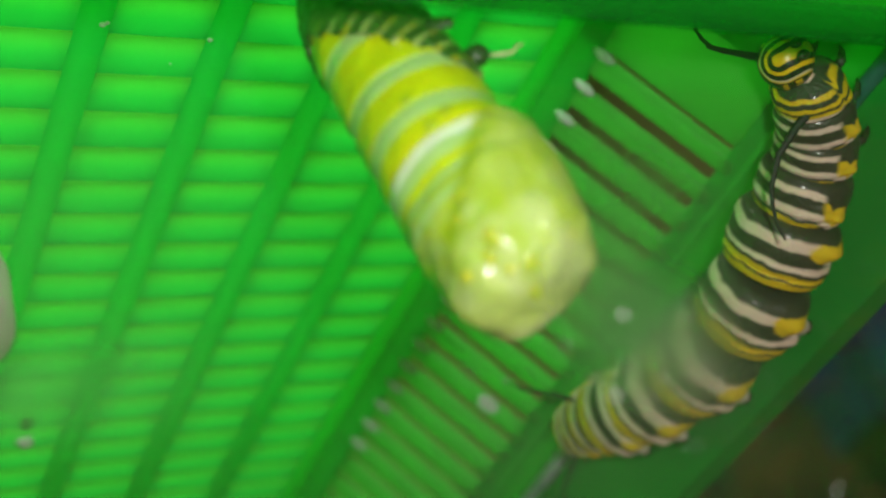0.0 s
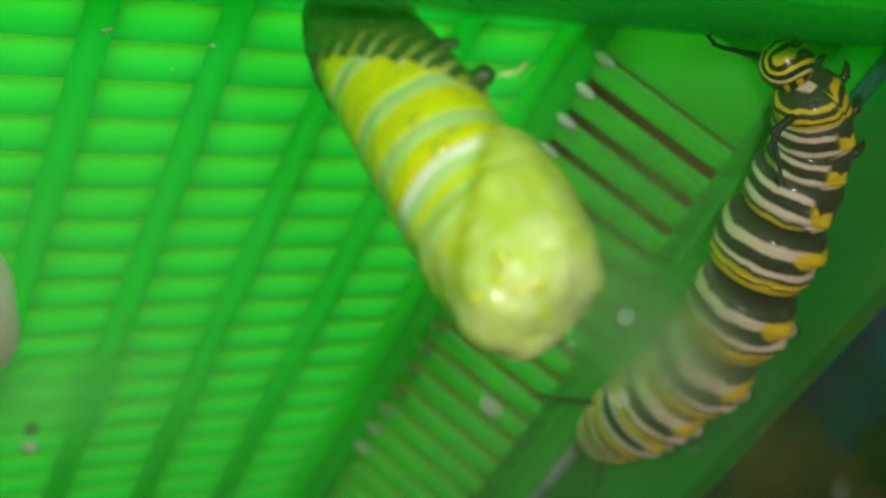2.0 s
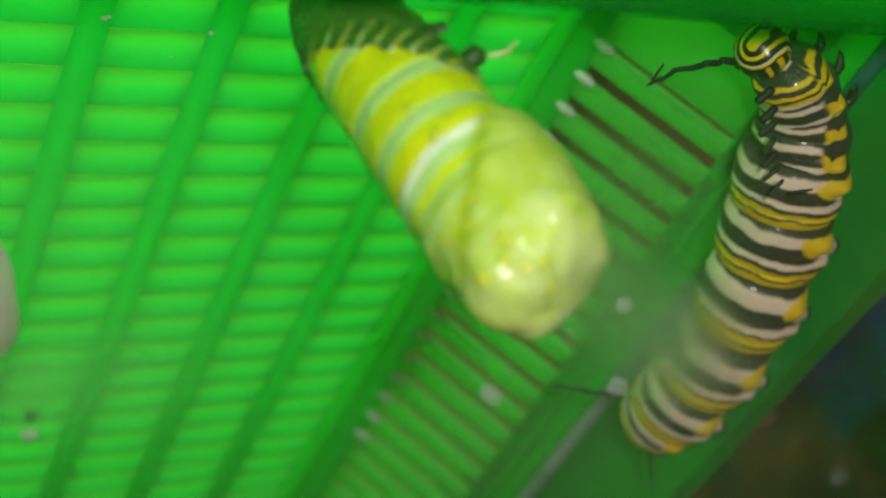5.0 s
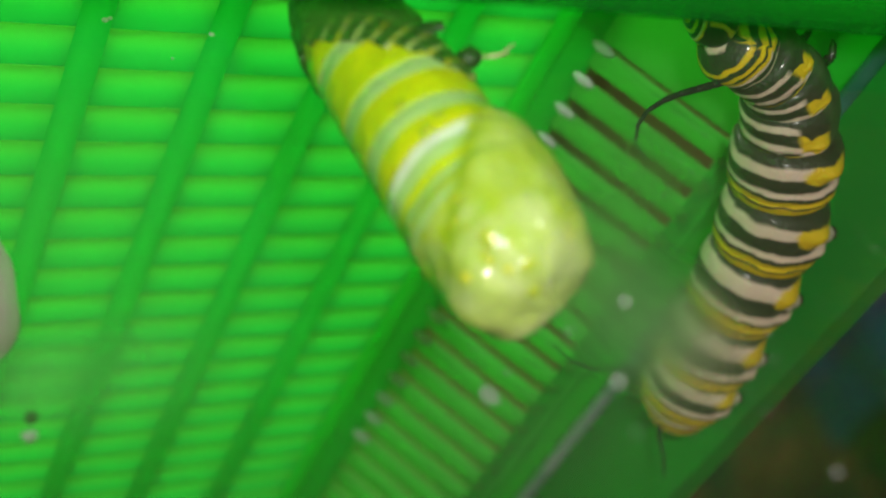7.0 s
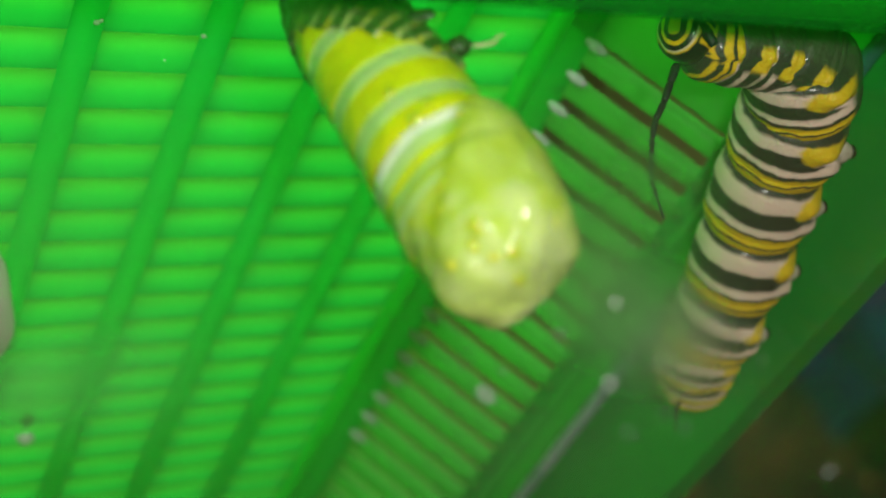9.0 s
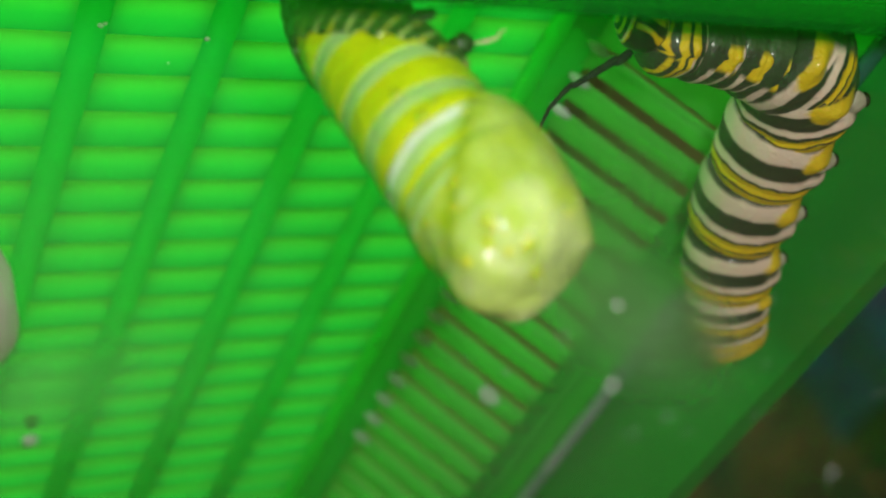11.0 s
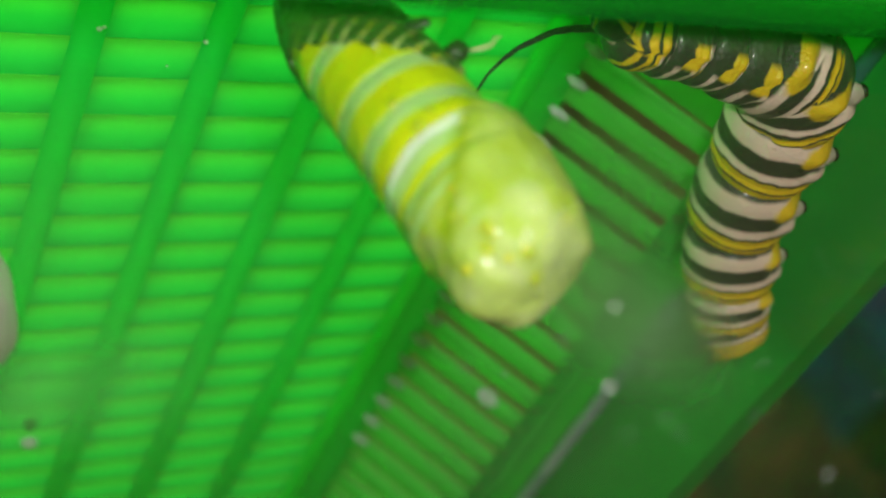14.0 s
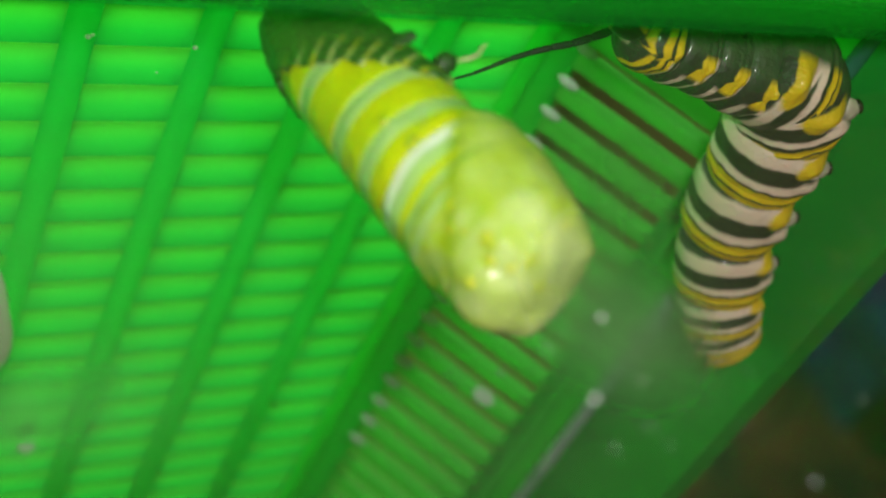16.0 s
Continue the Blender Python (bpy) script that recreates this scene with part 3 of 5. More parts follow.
# ---- the lid ----
def lid():
    thing = tagged(new("vented_lid"), label="bright green slatted plastic lid on the clear tank", category="lid")
    thick = 0.0021
    # flange: four flat bars round the raised top
    foot_f, foot_b = Y_FRONT - (X_FOOT - X_DOME), Y_BACK + (X_FOOT - X_DOME)
    out = 0.0018
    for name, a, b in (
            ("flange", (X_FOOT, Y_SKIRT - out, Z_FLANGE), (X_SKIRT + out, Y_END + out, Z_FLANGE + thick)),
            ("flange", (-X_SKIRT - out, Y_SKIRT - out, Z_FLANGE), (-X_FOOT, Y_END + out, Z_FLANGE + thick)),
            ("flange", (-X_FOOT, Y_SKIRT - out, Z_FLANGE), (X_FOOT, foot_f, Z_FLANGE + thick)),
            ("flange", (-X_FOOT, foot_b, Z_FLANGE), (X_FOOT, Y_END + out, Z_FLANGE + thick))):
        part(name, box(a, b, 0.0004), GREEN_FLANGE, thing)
    # skirt with a bead along its lower edge
    def skirt(inner, sign):
        u = [inner, inner + sign * 0.0016, inner + sign * 0.0016, inner + sign * 0.0026, inner + sign * 0.0026, inner]
        z = [Z_FLANGE - 0.0001, Z_FLANGE - 0.0001, Z_SKIRT + 0.0026, Z_SKIRT + 0.0020, Z_SKIRT, Z_SKIRT]
        return list(zip(u, z))
    # lit front face and shaded bead are set by colour
    part("front_skirt", box((-X_SKIRT - 0.0016, Y_SKIRT - 0.0016, Z_SKIRT + 0.0009), (X_SKIRT + 0.0016, Y_SKIRT, Z_FLANGE - 0.0001), 0.0003), GREEN_FRONT, thing, "translucent green skirt, toned as lit from above")
    part("skirt_bead", box((-X_SKIRT - 0.0024, Y_SKIRT - 0.0024, Z_SKIRT), (X_SKIRT + 0.0024, Y_SKIRT, Z_SKIRT + 0.0009), 0.0003, 3), GREEN_RIM, thing, "glossy green bead along the skirt, toned as shaded")
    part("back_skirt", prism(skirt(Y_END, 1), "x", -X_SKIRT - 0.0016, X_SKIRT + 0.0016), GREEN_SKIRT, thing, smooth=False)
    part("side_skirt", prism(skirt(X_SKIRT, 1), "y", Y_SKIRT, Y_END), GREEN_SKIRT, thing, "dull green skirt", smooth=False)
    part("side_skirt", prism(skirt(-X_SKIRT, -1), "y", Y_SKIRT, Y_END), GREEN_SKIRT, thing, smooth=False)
    # frame of the raised top and its ribs
    deep = 0.0024
    part("top_frame", box((X_DOME - 0.0021, Y_FRONT, Z_DOME - 0.0001), (X_DOME + 0.0005, Y_BACK, Z_DOME + deep), 0.0006, 4), GREEN_EDGE, thing)
    part("top_frame", box((-X_DOME, Y_FRONT, Z_DOME - 0.0002), (-X_DOME + 0.0022, Y_BACK, Z_DOME + deep), 0.0006), GREEN, thing)
    part("top_frame", box((-X_DOME + 0.0022, Y_FRONT, Z_DOME), (X_DOME - 0.0022, Y_FRONT + 0.002, Z_DOME + deep), 0.0004), GREEN, thing)
    part("top_frame", box((-X_DOME + 0.0022, Y_BACK - 0.002, Z_DOME), (X_DOME - 0.0022, Y_BACK, Z_DOME + deep), 0.0004), GREEN, thing)
    ribs = [0.0292 + RIB * k for k in range(-9, 4)]
    half = 0.00125
    rib_mesh = None
    for x in ribs:
        if rib_mesh is None:
            ob = part("rib", box((-half, Y_FRONT + 0.002, 0.00009), (half, Y_BACK - 0.002, deep)), GREEN_RIB, thing)
            rib_mesh = ob.data
        else:
            ob = new("rib", rib_mesh)
            ob.parent = thing
        ob.location = (x, 0, Z_DOME)
    # vent wall that slopes from the top's edge down to the flange
    run, drop = X_FOOT - X_DOME, Z_DOME - Z_FLANGE
    long = math.hypot(run, drop)
    lean = math.degrees(math.atan2(run, drop))
    for x0, z0, z1, mat in ((-0.00006, -0.0028, 0.0012, GREEN_EDGE), (0.00005, -long, -long + 0.0016, GREEN_FLANGE)):
        strip = part("vent_sheet", box((x0, Y_FRONT, z0), (0.0016, Y_BACK, z1), 0.0002), mat, thing)
        strip.matrix_local = pose(X_DOME, 0, Z_DOME + 0.0003, 0, -lean, 0)
    solid = part("vent_sheet", box((0.0, Y_FRONT, -long + 0.0014), (0.0012, 0.0595, 0.0010), 0.0002), GREEN_VENT, thing)
    solid.matrix_local = pose(X_DOME, 0, Z_DOME + 0.0003, 0, -lean, 0)
    # the front, left and back vent walls: plain sloping bars
    for name, sx in (("left_vent_bars", -1),):
        bm = bmesh.new()
        for k in range(27):
            y = Y_FRONT + 0.004 + k * 0.00354
            v = [bm.verts.new(q) for q in ((sx * X_DOME, y, Z_DOME), (sx * X_DOME, y + 0.002, Z_DOME), (sx * X_FOOT, y + 0.002, Z_FLANGE), (sx * X_FOOT, y, Z_FLANGE),
                                           (sx * (X_DOME + 0.0015), y, Z_DOME + 0.0015), (sx * (X_DOME + 0.0015), y + 0.002, Z_DOME + 0.0015), (sx * (X_FOOT + 0.0015), y + 0.002, Z_FLANGE + 0.0015), (sx * (X_FOOT + 0.0015), y, Z_FLANGE + 0.0015))]
            for q in ((0, 1, 2, 3), (4, 7, 6, 5), (0, 3, 7, 4), (1, 5, 6, 2), (0, 4, 5, 1), (3, 2, 6, 7)):
                bm.faces.new([v[i] for i in q])
        part(name, bm, GREEN_VENT, thing, smooth=False, kind="stuff")
    for name, ya, yb in (("front_vent_wall", Y_FRONT, foot_f), ("back_vent_wall", Y_BACK, foot_b)):
        s = 1 if ya < yb else -1
        part(name, prism([(ya, Z_DOME), (yb, Z_FLANGE), (yb + s * 0.0015, Z_FLANGE + 0.0015), (ya + s * 0.0015, Z_DOME + 0.0025)], "x", -X_DOME, X_DOME), GREEN_VENT, thing, smooth=False)
    # sloping corner pieces between the vent walls
    for sx in (1, -1):
        for yt, yf in ((Y_FRONT, foot_f), (Y_BACK, foot_b)):
            bm = bmesh.new()
            up = Vector((sx * 0.0008, -0.0008 if yt < 0.1 else 0.0008, 0.0012))
            inner = [Vector(q) for q in ((sx * X_DOME, yt, Z_DOME), (sx * X_FOOT, yt, Z_FLANGE), (sx * X_FOOT, yf, Z_FLANGE), (sx * X_DOME, yf, Z_FLANGE))]
            low_, top_ = [bm.verts.new(q) for q in inner], [bm.verts.new(q + up) for q in inner]
            for f in ((0, 1, 2), (0, 2, 3)):
                bm.faces.new([low_[k] for k in f])
                bm.faces.new([top_[k] for k in f[::-1]])
            for k in range(4):
                bm.faces.new((low_[k], low_[(k + 1) % 4], top_[(k + 1) % 4], top_[k]))
            bmesh.ops.recalc_face_normals(bm, faces=bm.faces)
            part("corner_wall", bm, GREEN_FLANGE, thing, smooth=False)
    # slats of the top, row by row between the ribs
    length = RIB - 2 * half + 0.00004
    w = ROW - 0.00004
    louvre = [(-0.00003, 0.00008), (0.0, 0.0), (0.04 * w, 0.0), (0.08 * w, 0.00001), (0.14 * w, 0.00002), (0.20 * w, 0.00003), (0.30 * w, 0.00004), (0.42 * w, 0.00005), (0.60 * w, 0.00006), (w - 0.00001, 0.00006), (w - 0.00001, 0.0021), (0.62 * w, 0.0021), (0.38 * w, 0.0015), (0.18 * w, 0.0009), (-0.00003, 0.0006)]

    def mark_lit_lip(data, start):
        """Painted light's weight: 1 at the slat's lip, 0 in its full part."""
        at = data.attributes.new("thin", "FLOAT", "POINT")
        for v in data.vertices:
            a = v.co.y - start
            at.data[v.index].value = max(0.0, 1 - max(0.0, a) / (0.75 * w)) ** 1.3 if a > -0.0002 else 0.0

    mesh, far = None, None
    for i in range(-10, 4):
        x = 0.0292 + RIB * (i + 0.5)
        for k in range(-2, 24):
            y = 0.0632 + ROW * k
            if y + w > Y_BACK - 0.001 or x + length / 2 > X_DOME:
                continue
            if x < -0.006:
                row = prism([(y + a, Z_DOME + b) for a, b in louvre], "x", x - length / 2, x + length / 2)
                if far is None:
                    far = row
                else:
                    more = bpy.data.meshes.new("row")
                    row.to_mesh(more)
                    far.from_mesh(more)
                    bpy.data.meshes.remove(more)
                continue
            if mesh is None:
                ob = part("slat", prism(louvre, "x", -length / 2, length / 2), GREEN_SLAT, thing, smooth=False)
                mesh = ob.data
                mark_lit_lip(mesh, 0.0)
            else:
                ob = new("slat", mesh)
                ob.parent = thing
            ob.location = (x, y, Z_DOME)
    part("far_slats", far, GREEN_RIB, thing, smooth=False, kind="stuff")
    # glare at the upper ends of the slots, put in as whitish pieces
    end = None
    for k in range(17):
        if end is None:
            ob = part("slot_glare", blob(0.00030, 0.00046, 0.00105, 0.3, 2.0), GLARE_WHITE, thing, "whitish glare at the slot end, as a solid piece")
            end = ob.data
        else:
            ob = tagged(new("slot_glare", end), label="whitish glare at the slot end, as a solid piece")
            ob.parent = thing
        ob.matrix_local = pose(X_DOME, 0.0596 + 0.00358 * k + 0.0003, Z_DOME + 0.0003, 0, -lean, 0) @ pose(-0.0001, 0, -0.0032)
    # bars of the sloping vent wall
    bar = None
    for k in range(2, 28):
        y = 0.0596 + 0.00358 * (k - 2) + 0.00085
        if bar is None:
            bm = bmesh.new()
            add_box(bm, (0.0, 0.0001, -long + 0.0004), (0.0016, 0.00190, -0.0024), 0.0005, 3)
            ob = part("vent_bar", bm, GREEN_VENT, thing)
            bar = ob.data
        else:
            ob = new("vent_bar", bar)
            ob.parent = thing
        ob.matrix_local = pose(X_DOME, y, Z_DOME + 0.0003, 0, -lean, 0)
    return thing


lid()


# ---- the chrysalis ----
SIDE_AXIS, FRONT_AXIS = Vector((0.9365, -0.3506, 0)), Vector((-0.3506, -0.9365, 0))


def pupa_point(phi, z):
    """The chrysalis' surface, in millimetres: phi turns from its wing-case flank to its front; z runs up from the blunt head end."""
    left = float(np.interp(z, [4.0, 5.8, 7.5, 10, 13.2, 16.7, 20, 21.7, 24, 26], [4.15, 4.38, 4.34, 4.28, 4.22, 4.15, 4.05, 3.8, 3.3, 2.6]))
    right = float(np.interp(z, [4.0, 5.8, 7.5, 9.0, 10.0, 10.5, 11.1, 11.7, 13.2, 14.8, 16.7, 20, 26], [3.85, 4.15, 4.30, 4.22, 4.12, 3.98, 3.62, 3.40, 3.40, 3.36, 3.1, 2.8, 2.0]))
    deep = float(np.interp(z, [12, 26], [4.2, 2.9]))
    a, c = (left + right) / 2, (right - left) / 2
    k = 1.0
    if z < 4.5:                                            # blunt head end
        k = max(0.0, 1 - ((4.5 - z) / 3.6) ** 2.6) ** (1 / 2.6)
    ca, sa = math.cos(phi), math.sin(phi)
    q = Vector((c + a * k * ca, deep * k * sa, z))
    for zr in (7.9, 10.0, 12.2, 15.1, 18.7):               # furrows between the rings of the abdomen
        if ca < 0.75 or z > 11.5:
            k *= 1 - 0.028 * math.exp(-((z - zr) / 0.28) ** 2)
    x_ = 0.9365 * q.x - 0.3506 * q.y
    wing = max(0.0, min(1.0, (x_ - (z - 8.6) / 1.22) * 2.2 + 0.5)) * max(0.0, min(1.0, (10.9 - z) / 0.6)) * max(0.0, min(1.0, (z - 1.5) / 3.0))
    k *= 1 + 0.022 * wing * wing * (3 - 2 * wing)
    k *= 1 + (0.016 if z < 10 else 0.006) * noise.noise(q * 0.42)
    if z < 8:                                              # ridges of the folded legs and feelers
        k *= 1 + 0.010 * math.sin(phi * 9 + 0.3 * z) * min(1.0, (8 - z) / 2) * max(0.0, sa) + 0.016 * noise.noise(q * 0.95)
    q = Vector((c + a * k * ca, deep * k * sa, z + 0.1 * (c + a * k * ca) * max(0.0, 1 - (z - 0.9) / 4.0)))
    out = Vector((q.x, q.y, min(0.0, z - 4.5))).normalized()
    for nub, high in (((-1.9, -1.4, 1.0), 0.22), ((0.2, -1.6, 0.8), 0.16), ((3.0, -0.6, 1.5), 0.40), ((-3.2, 0.8, 2.2), 0.18), ((0.6, -2.6, 0.9), -0.15), ((1.2, 2.2, 1.3), 0.15)):
        q = q + out * high * math.exp(-(q - Vector(nub)).length_squared / 0.9)
    low = max(0.25, min(1.0, (12.5 - z) / 5))
    q = q + out * low * (0.10 * noise.noise(q * 0.62) + 0.08 * noise.noise(q * 1.3 + Vector((5, 2, 7))) + 0.05 * noise.noise(q * 2.4))
    return (SIDE_AXIS * q.x + FRONT_AXIS * q.y + Vector((0, 0, q.z))) * 0.001


def chrysalis():
    thing = tagged(new("chrysalis"), label="fresh pale yellow-green butterfly chrysalis hanging from the lid", category="chrysalis")
    bm = bmesh.new()
    heights = [0.9 + 3.6 * (i / 60) ** 2.2 for i in range(61)] + [4.5 + 20.5 * i / 170 for i in range(1, 171)]
    n_round = 132
    rings = [[bm.verts.new(pupa_point(2 * math.pi * j / n_round, z)) for j in range(n_round)] for z in heights]
    for a, b in zip(rings, rings[1:]):
        for j in range(n_round):
            bm.faces.new((a[j], a[(j + 1) % n_round], b[(j + 1) % n_round], b[j]))
    bmesh.ops.remove_doubles(bm, verts=bm.verts, dist=1e-6)
    bmesh.ops.recalc_face_normals(bm, faces=bm.faces)
    part("body", bm, CHRYSALIS, thing)
    # glossy beads added to the fresh skin, each to catch one glint
    beads = ((-0.0022, -0.0039, 0.0062, 0.80), (-0.0028, -0.0033, 0.0051, 0.65), (-0.0018, -0.0036, 0.0034, 0.72), (-0.0017, -0.0035, 0.0029, 0.65), (-0.0007, -0.0032, 0.0016, 0.87),
             (-0.0012, -0.0025, 0.0010, 0.72), (-0.0016, -0.0041, 0.0104, 0.72), (-0.0017, -0.0039, 0.0126, 0.58), (-0.0005, -0.0043, 0.0108, 0.58), (-0.0040, -0.0018, 0.0061, 0.72),
             (0.0004, -0.0042, 0.0094, 0.40), (-0.0023, -0.0030, 0.0026, 0.72), (-0.0026, -0.0036, 0.0044, 0.43))
    for i, (x, y, z, size) in enumerate(beads):
        v = Vector((x, y, 0))
        phi = math.atan2(v.dot(FRONT_AXIS), v.dot(SIDE_AXIS))
        q = pupa_point(phi, z * 1000)
        out = Vector((q.x, q.y, min(0.0, q.z - 0.0045))).normalized()
        size *= 0.0008
        bead = part("glint_bead", blob(size, size, size, 0.06, i * 1.7, 2.0), WET, thing, "tiny glossy bead added to catch a glint")
        bead.location = q - out * size * 0.78
    # golden dots
    gold = simple("yellow_spot", (0.72, 0.72, 0.004), (0.66, 0.68, 0.01), 0.35, 900.0)
    for (x, y, z), size in (((-0.0035, -0.0022, 0.0028), 1.0), ((-0.0016, -0.0029, 0.0018), 0.8), ((0.0019, -0.0025, 0.0021), 0.8)):
        v = Vector((x, y, 0))
        ob = part("spot", blob(0.00036 * size, 0.00030 * size, 0.00036 * size, 0.2, size * 9), gold, thing, "small golden-yellow spot")
        q = pupa_point(math.atan2(v.dot(FRONT_AXIS), v.dot(SIDE_AXIS)), z * 1000)
        ob.location = q - Vector((q.x, q.y, min(0.0, q.z - 0.0045))).normalized() * 0.0002 * size
    # crumpled larval skin round the top
    bm = bmesh.new()
    rings = []
    for i in range(29):
        s = i / 28
        ring = []
        for j in range(120):
            w = 2 * math.pi * j / 120
            q = Vector((math.cos(w) * 2.4, math.sin(w) * 2.4, s * 3))
            hem = float(np.interp(math.degrees(w), [0, 90, 180, 197, 226, 256, 280, 294, 303, 330, 360], [0.0148, 0.0178, 0.0214, 0.0213, 0.0196, 0.0173, 0.0158, 0.0148, 0.0141, 0.0140, 0.0148]))
            lower = hem + 0.00035 * noise.noise(q * 2.2) + (0.0005 if s == 0 and j % 6 < 3 else 0)
            z = lower + s * (0.0249 - lower)
            v = Vector((math.cos(w), math.sin(w), 0))
            at = pupa_point(math.atan2(v.dot(FRONT_AXIS), v.dot(SIDE_AXIS)), z * 1000)
            r = math.hypot(at.x, at.y) + (0.00003 if s == 0 else 0.00022) + 0.00016 * noise.noise(q * 3.1)
            v = Vector((at.x, at.y, 0)).normalized()
            ring.append(bm.verts.new((v.x * r, v.y * r, z)))
        rings.append(ring)
    for a, b in zip(rings, rings[1:]):
        for j in range(120):
            bm.faces.new((a[j], a[(j + 1) % 120], b[(j + 1) % 120], b[j]))
    bm.faces.new(rings[-1])
    part("shed_skin", bm, SHED_SKIN, thing, "dark crumpled shed larval skin with yellow stripes")
    # remains of the old head and legs stuck to its side
    for (x, y, z), r, name in (((0.0036, -0.0014, 0.0158), 0.00064, "old_head_capsule"),):
        ob = part(name, blob(r * 1.15, r, r, 0.18, x * 900), OLD_CUTICLE, thing, "shiny dark green bead of old cuticle")
        ob.location = (x, y, z)
    scrap_bm = blob(0.00075, 0.00022, 0.00042, 0.35, 2.3, 1.6)
    leaf = part("old_leg", scrap_bm, OLD_CUTICLE, thing, "dark leaf-like flake of old cuticle")
    leaf.matrix_local = pose(0.0021, -0.0031, 0.0173, 0, 24, -10)
    part("silk_thread", tube([(0.0040, -0.0020, 0.0150), (0.0046, -0.0022, 0.0146), (0.0052, -0.0020, 0.0147), (0.0056, -0.0019, 0.0151), (0.0060, -0.0019, 0.0151)], [0.0001, 0.0001, 0.00009, 0.00008, 0.00005], 8), THREAD, thing, "pale curled thread")
    part("cremaster", tube([(0, 0, 0.0240), (0, 0, 0.0252), (0, 0, 0.0262)], [0.0011, 0.0008, 0.0010], 12), DARK_SKIN, thing, "black stalk fixed to the lid")
    return thing


pupa = chrysalis()


# ---- the caterpillar ----
SEG_LENGTH = [0.0019, 0.0026, 0.0028, 0.0036, 0.0056, 0.0069, 0.0069, 0.0061, 0.0054, 0.0041, 0.0034, 0.0036, 0.0040]
SEG_RADIUS = [0.0023, 0.0029, 0.0032, 0.0035, 0.0039, 0.0041, 0.0042, 0.0043, 0.0043, 0.0037, 0.0032, 0.0030, 0.0027]
PROLEGS = (0, 4, 5, 6, 7)


def segment_mesh(length, radius, index):
    """A plump ring with folds; x forwards, z towards the back, -z towards the belly."""
    bm = bmesh.new()
    n_along, n_round = 40, 64
    values = []
    rings = []
    for i in range(n_along + 1):
        u = i / n_along
        e = abs(2 * u - 1)
        r = radius * (1 - 0.15 * e ** 4 - 0.10 * e ** 12)
        r *= 1 - 0.040 * math.exp(-((u - 0.255) / 0.030) ** 2) - 0.030 * math.exp(-((u - 0.13) / 0.020) ** 2) - 0.018 * math.exp(-((u - 0.44) / 0.05) ** 2)
        if index == 0:
            r *= min(1.0, 0.50 + 1.5 * u - 0.9 * u * u) if u < 0.5 else 1
        if index == 12 and u > 0.55:
            r *= math.sqrt(max(0.02, 1 - ((u - 0.55) / 0.46) ** 2))
        ring = []
        for j in range(n_round):
            w = 2 * math.pi * j / n_round
            c, s = math.sin(w), math.cos(w)          # across, up
            n_ = 0.5 - 0.5 * s
            k = 1 + 0.025 * noise.noise(Vector((u * 3, c * 2, s * 2 + index * 3.7))) + 0.010 * noise.noise(Vector((u * 9, c * 6, s * 6 + index)))
            k *= 1 - 0.10 * max(0, -s - 0.2)
            if index > 8:                            # two plump lobes on each flank
                k *= 1 + 0.11 * math.exp(-((u - 0.42) / 0.17) ** 2 - ((n_ - 0.36) / 0.09) ** 2) + 0.13 * math.exp(-((u - 0.36) / 0.17) ** 2 - ((n_ - 0.58) / 0.10) ** 2)
            elif index > 1:                          # fleshy fold in front of the proleg, deep pinch behind it
                k *= 1 + 0.15 * math.exp(-((u - 0.74) / 0.13) ** 2 - ((n_ - 0.66) / 0.13) ** 2)
                k *= 1 - 0.10 * math.exp(-((u - 0.52) / 0.06) ** 2 - ((n_ - 0.70) / 0.10) ** 2)
                if index in PROLEGS:
                    k *= 1 + 0.12 * math.exp(-((u - 0.40) / 0.13) ** 2 - ((n_ - 0.80) / 0.13) ** 2)
            ring.append(bm.verts.new(((u - 0.5) * length, c * r * k, s * r * k)))
            values.append((u, c, n_))
        rings.append(ring)
    for a, b in zip(rings, rings[1:]):
        for j in range(n_round):
            bm.faces.new((a[j], b[j], b[(j + 1) % n_round], a[(j + 1) % n_round]))
    bm.faces.new(rings[0])
    bm.faces.new(rings[-1][::-1])
    bmesh.ops.recalc_face_normals(bm, faces=bm.faces)
    return bm, values


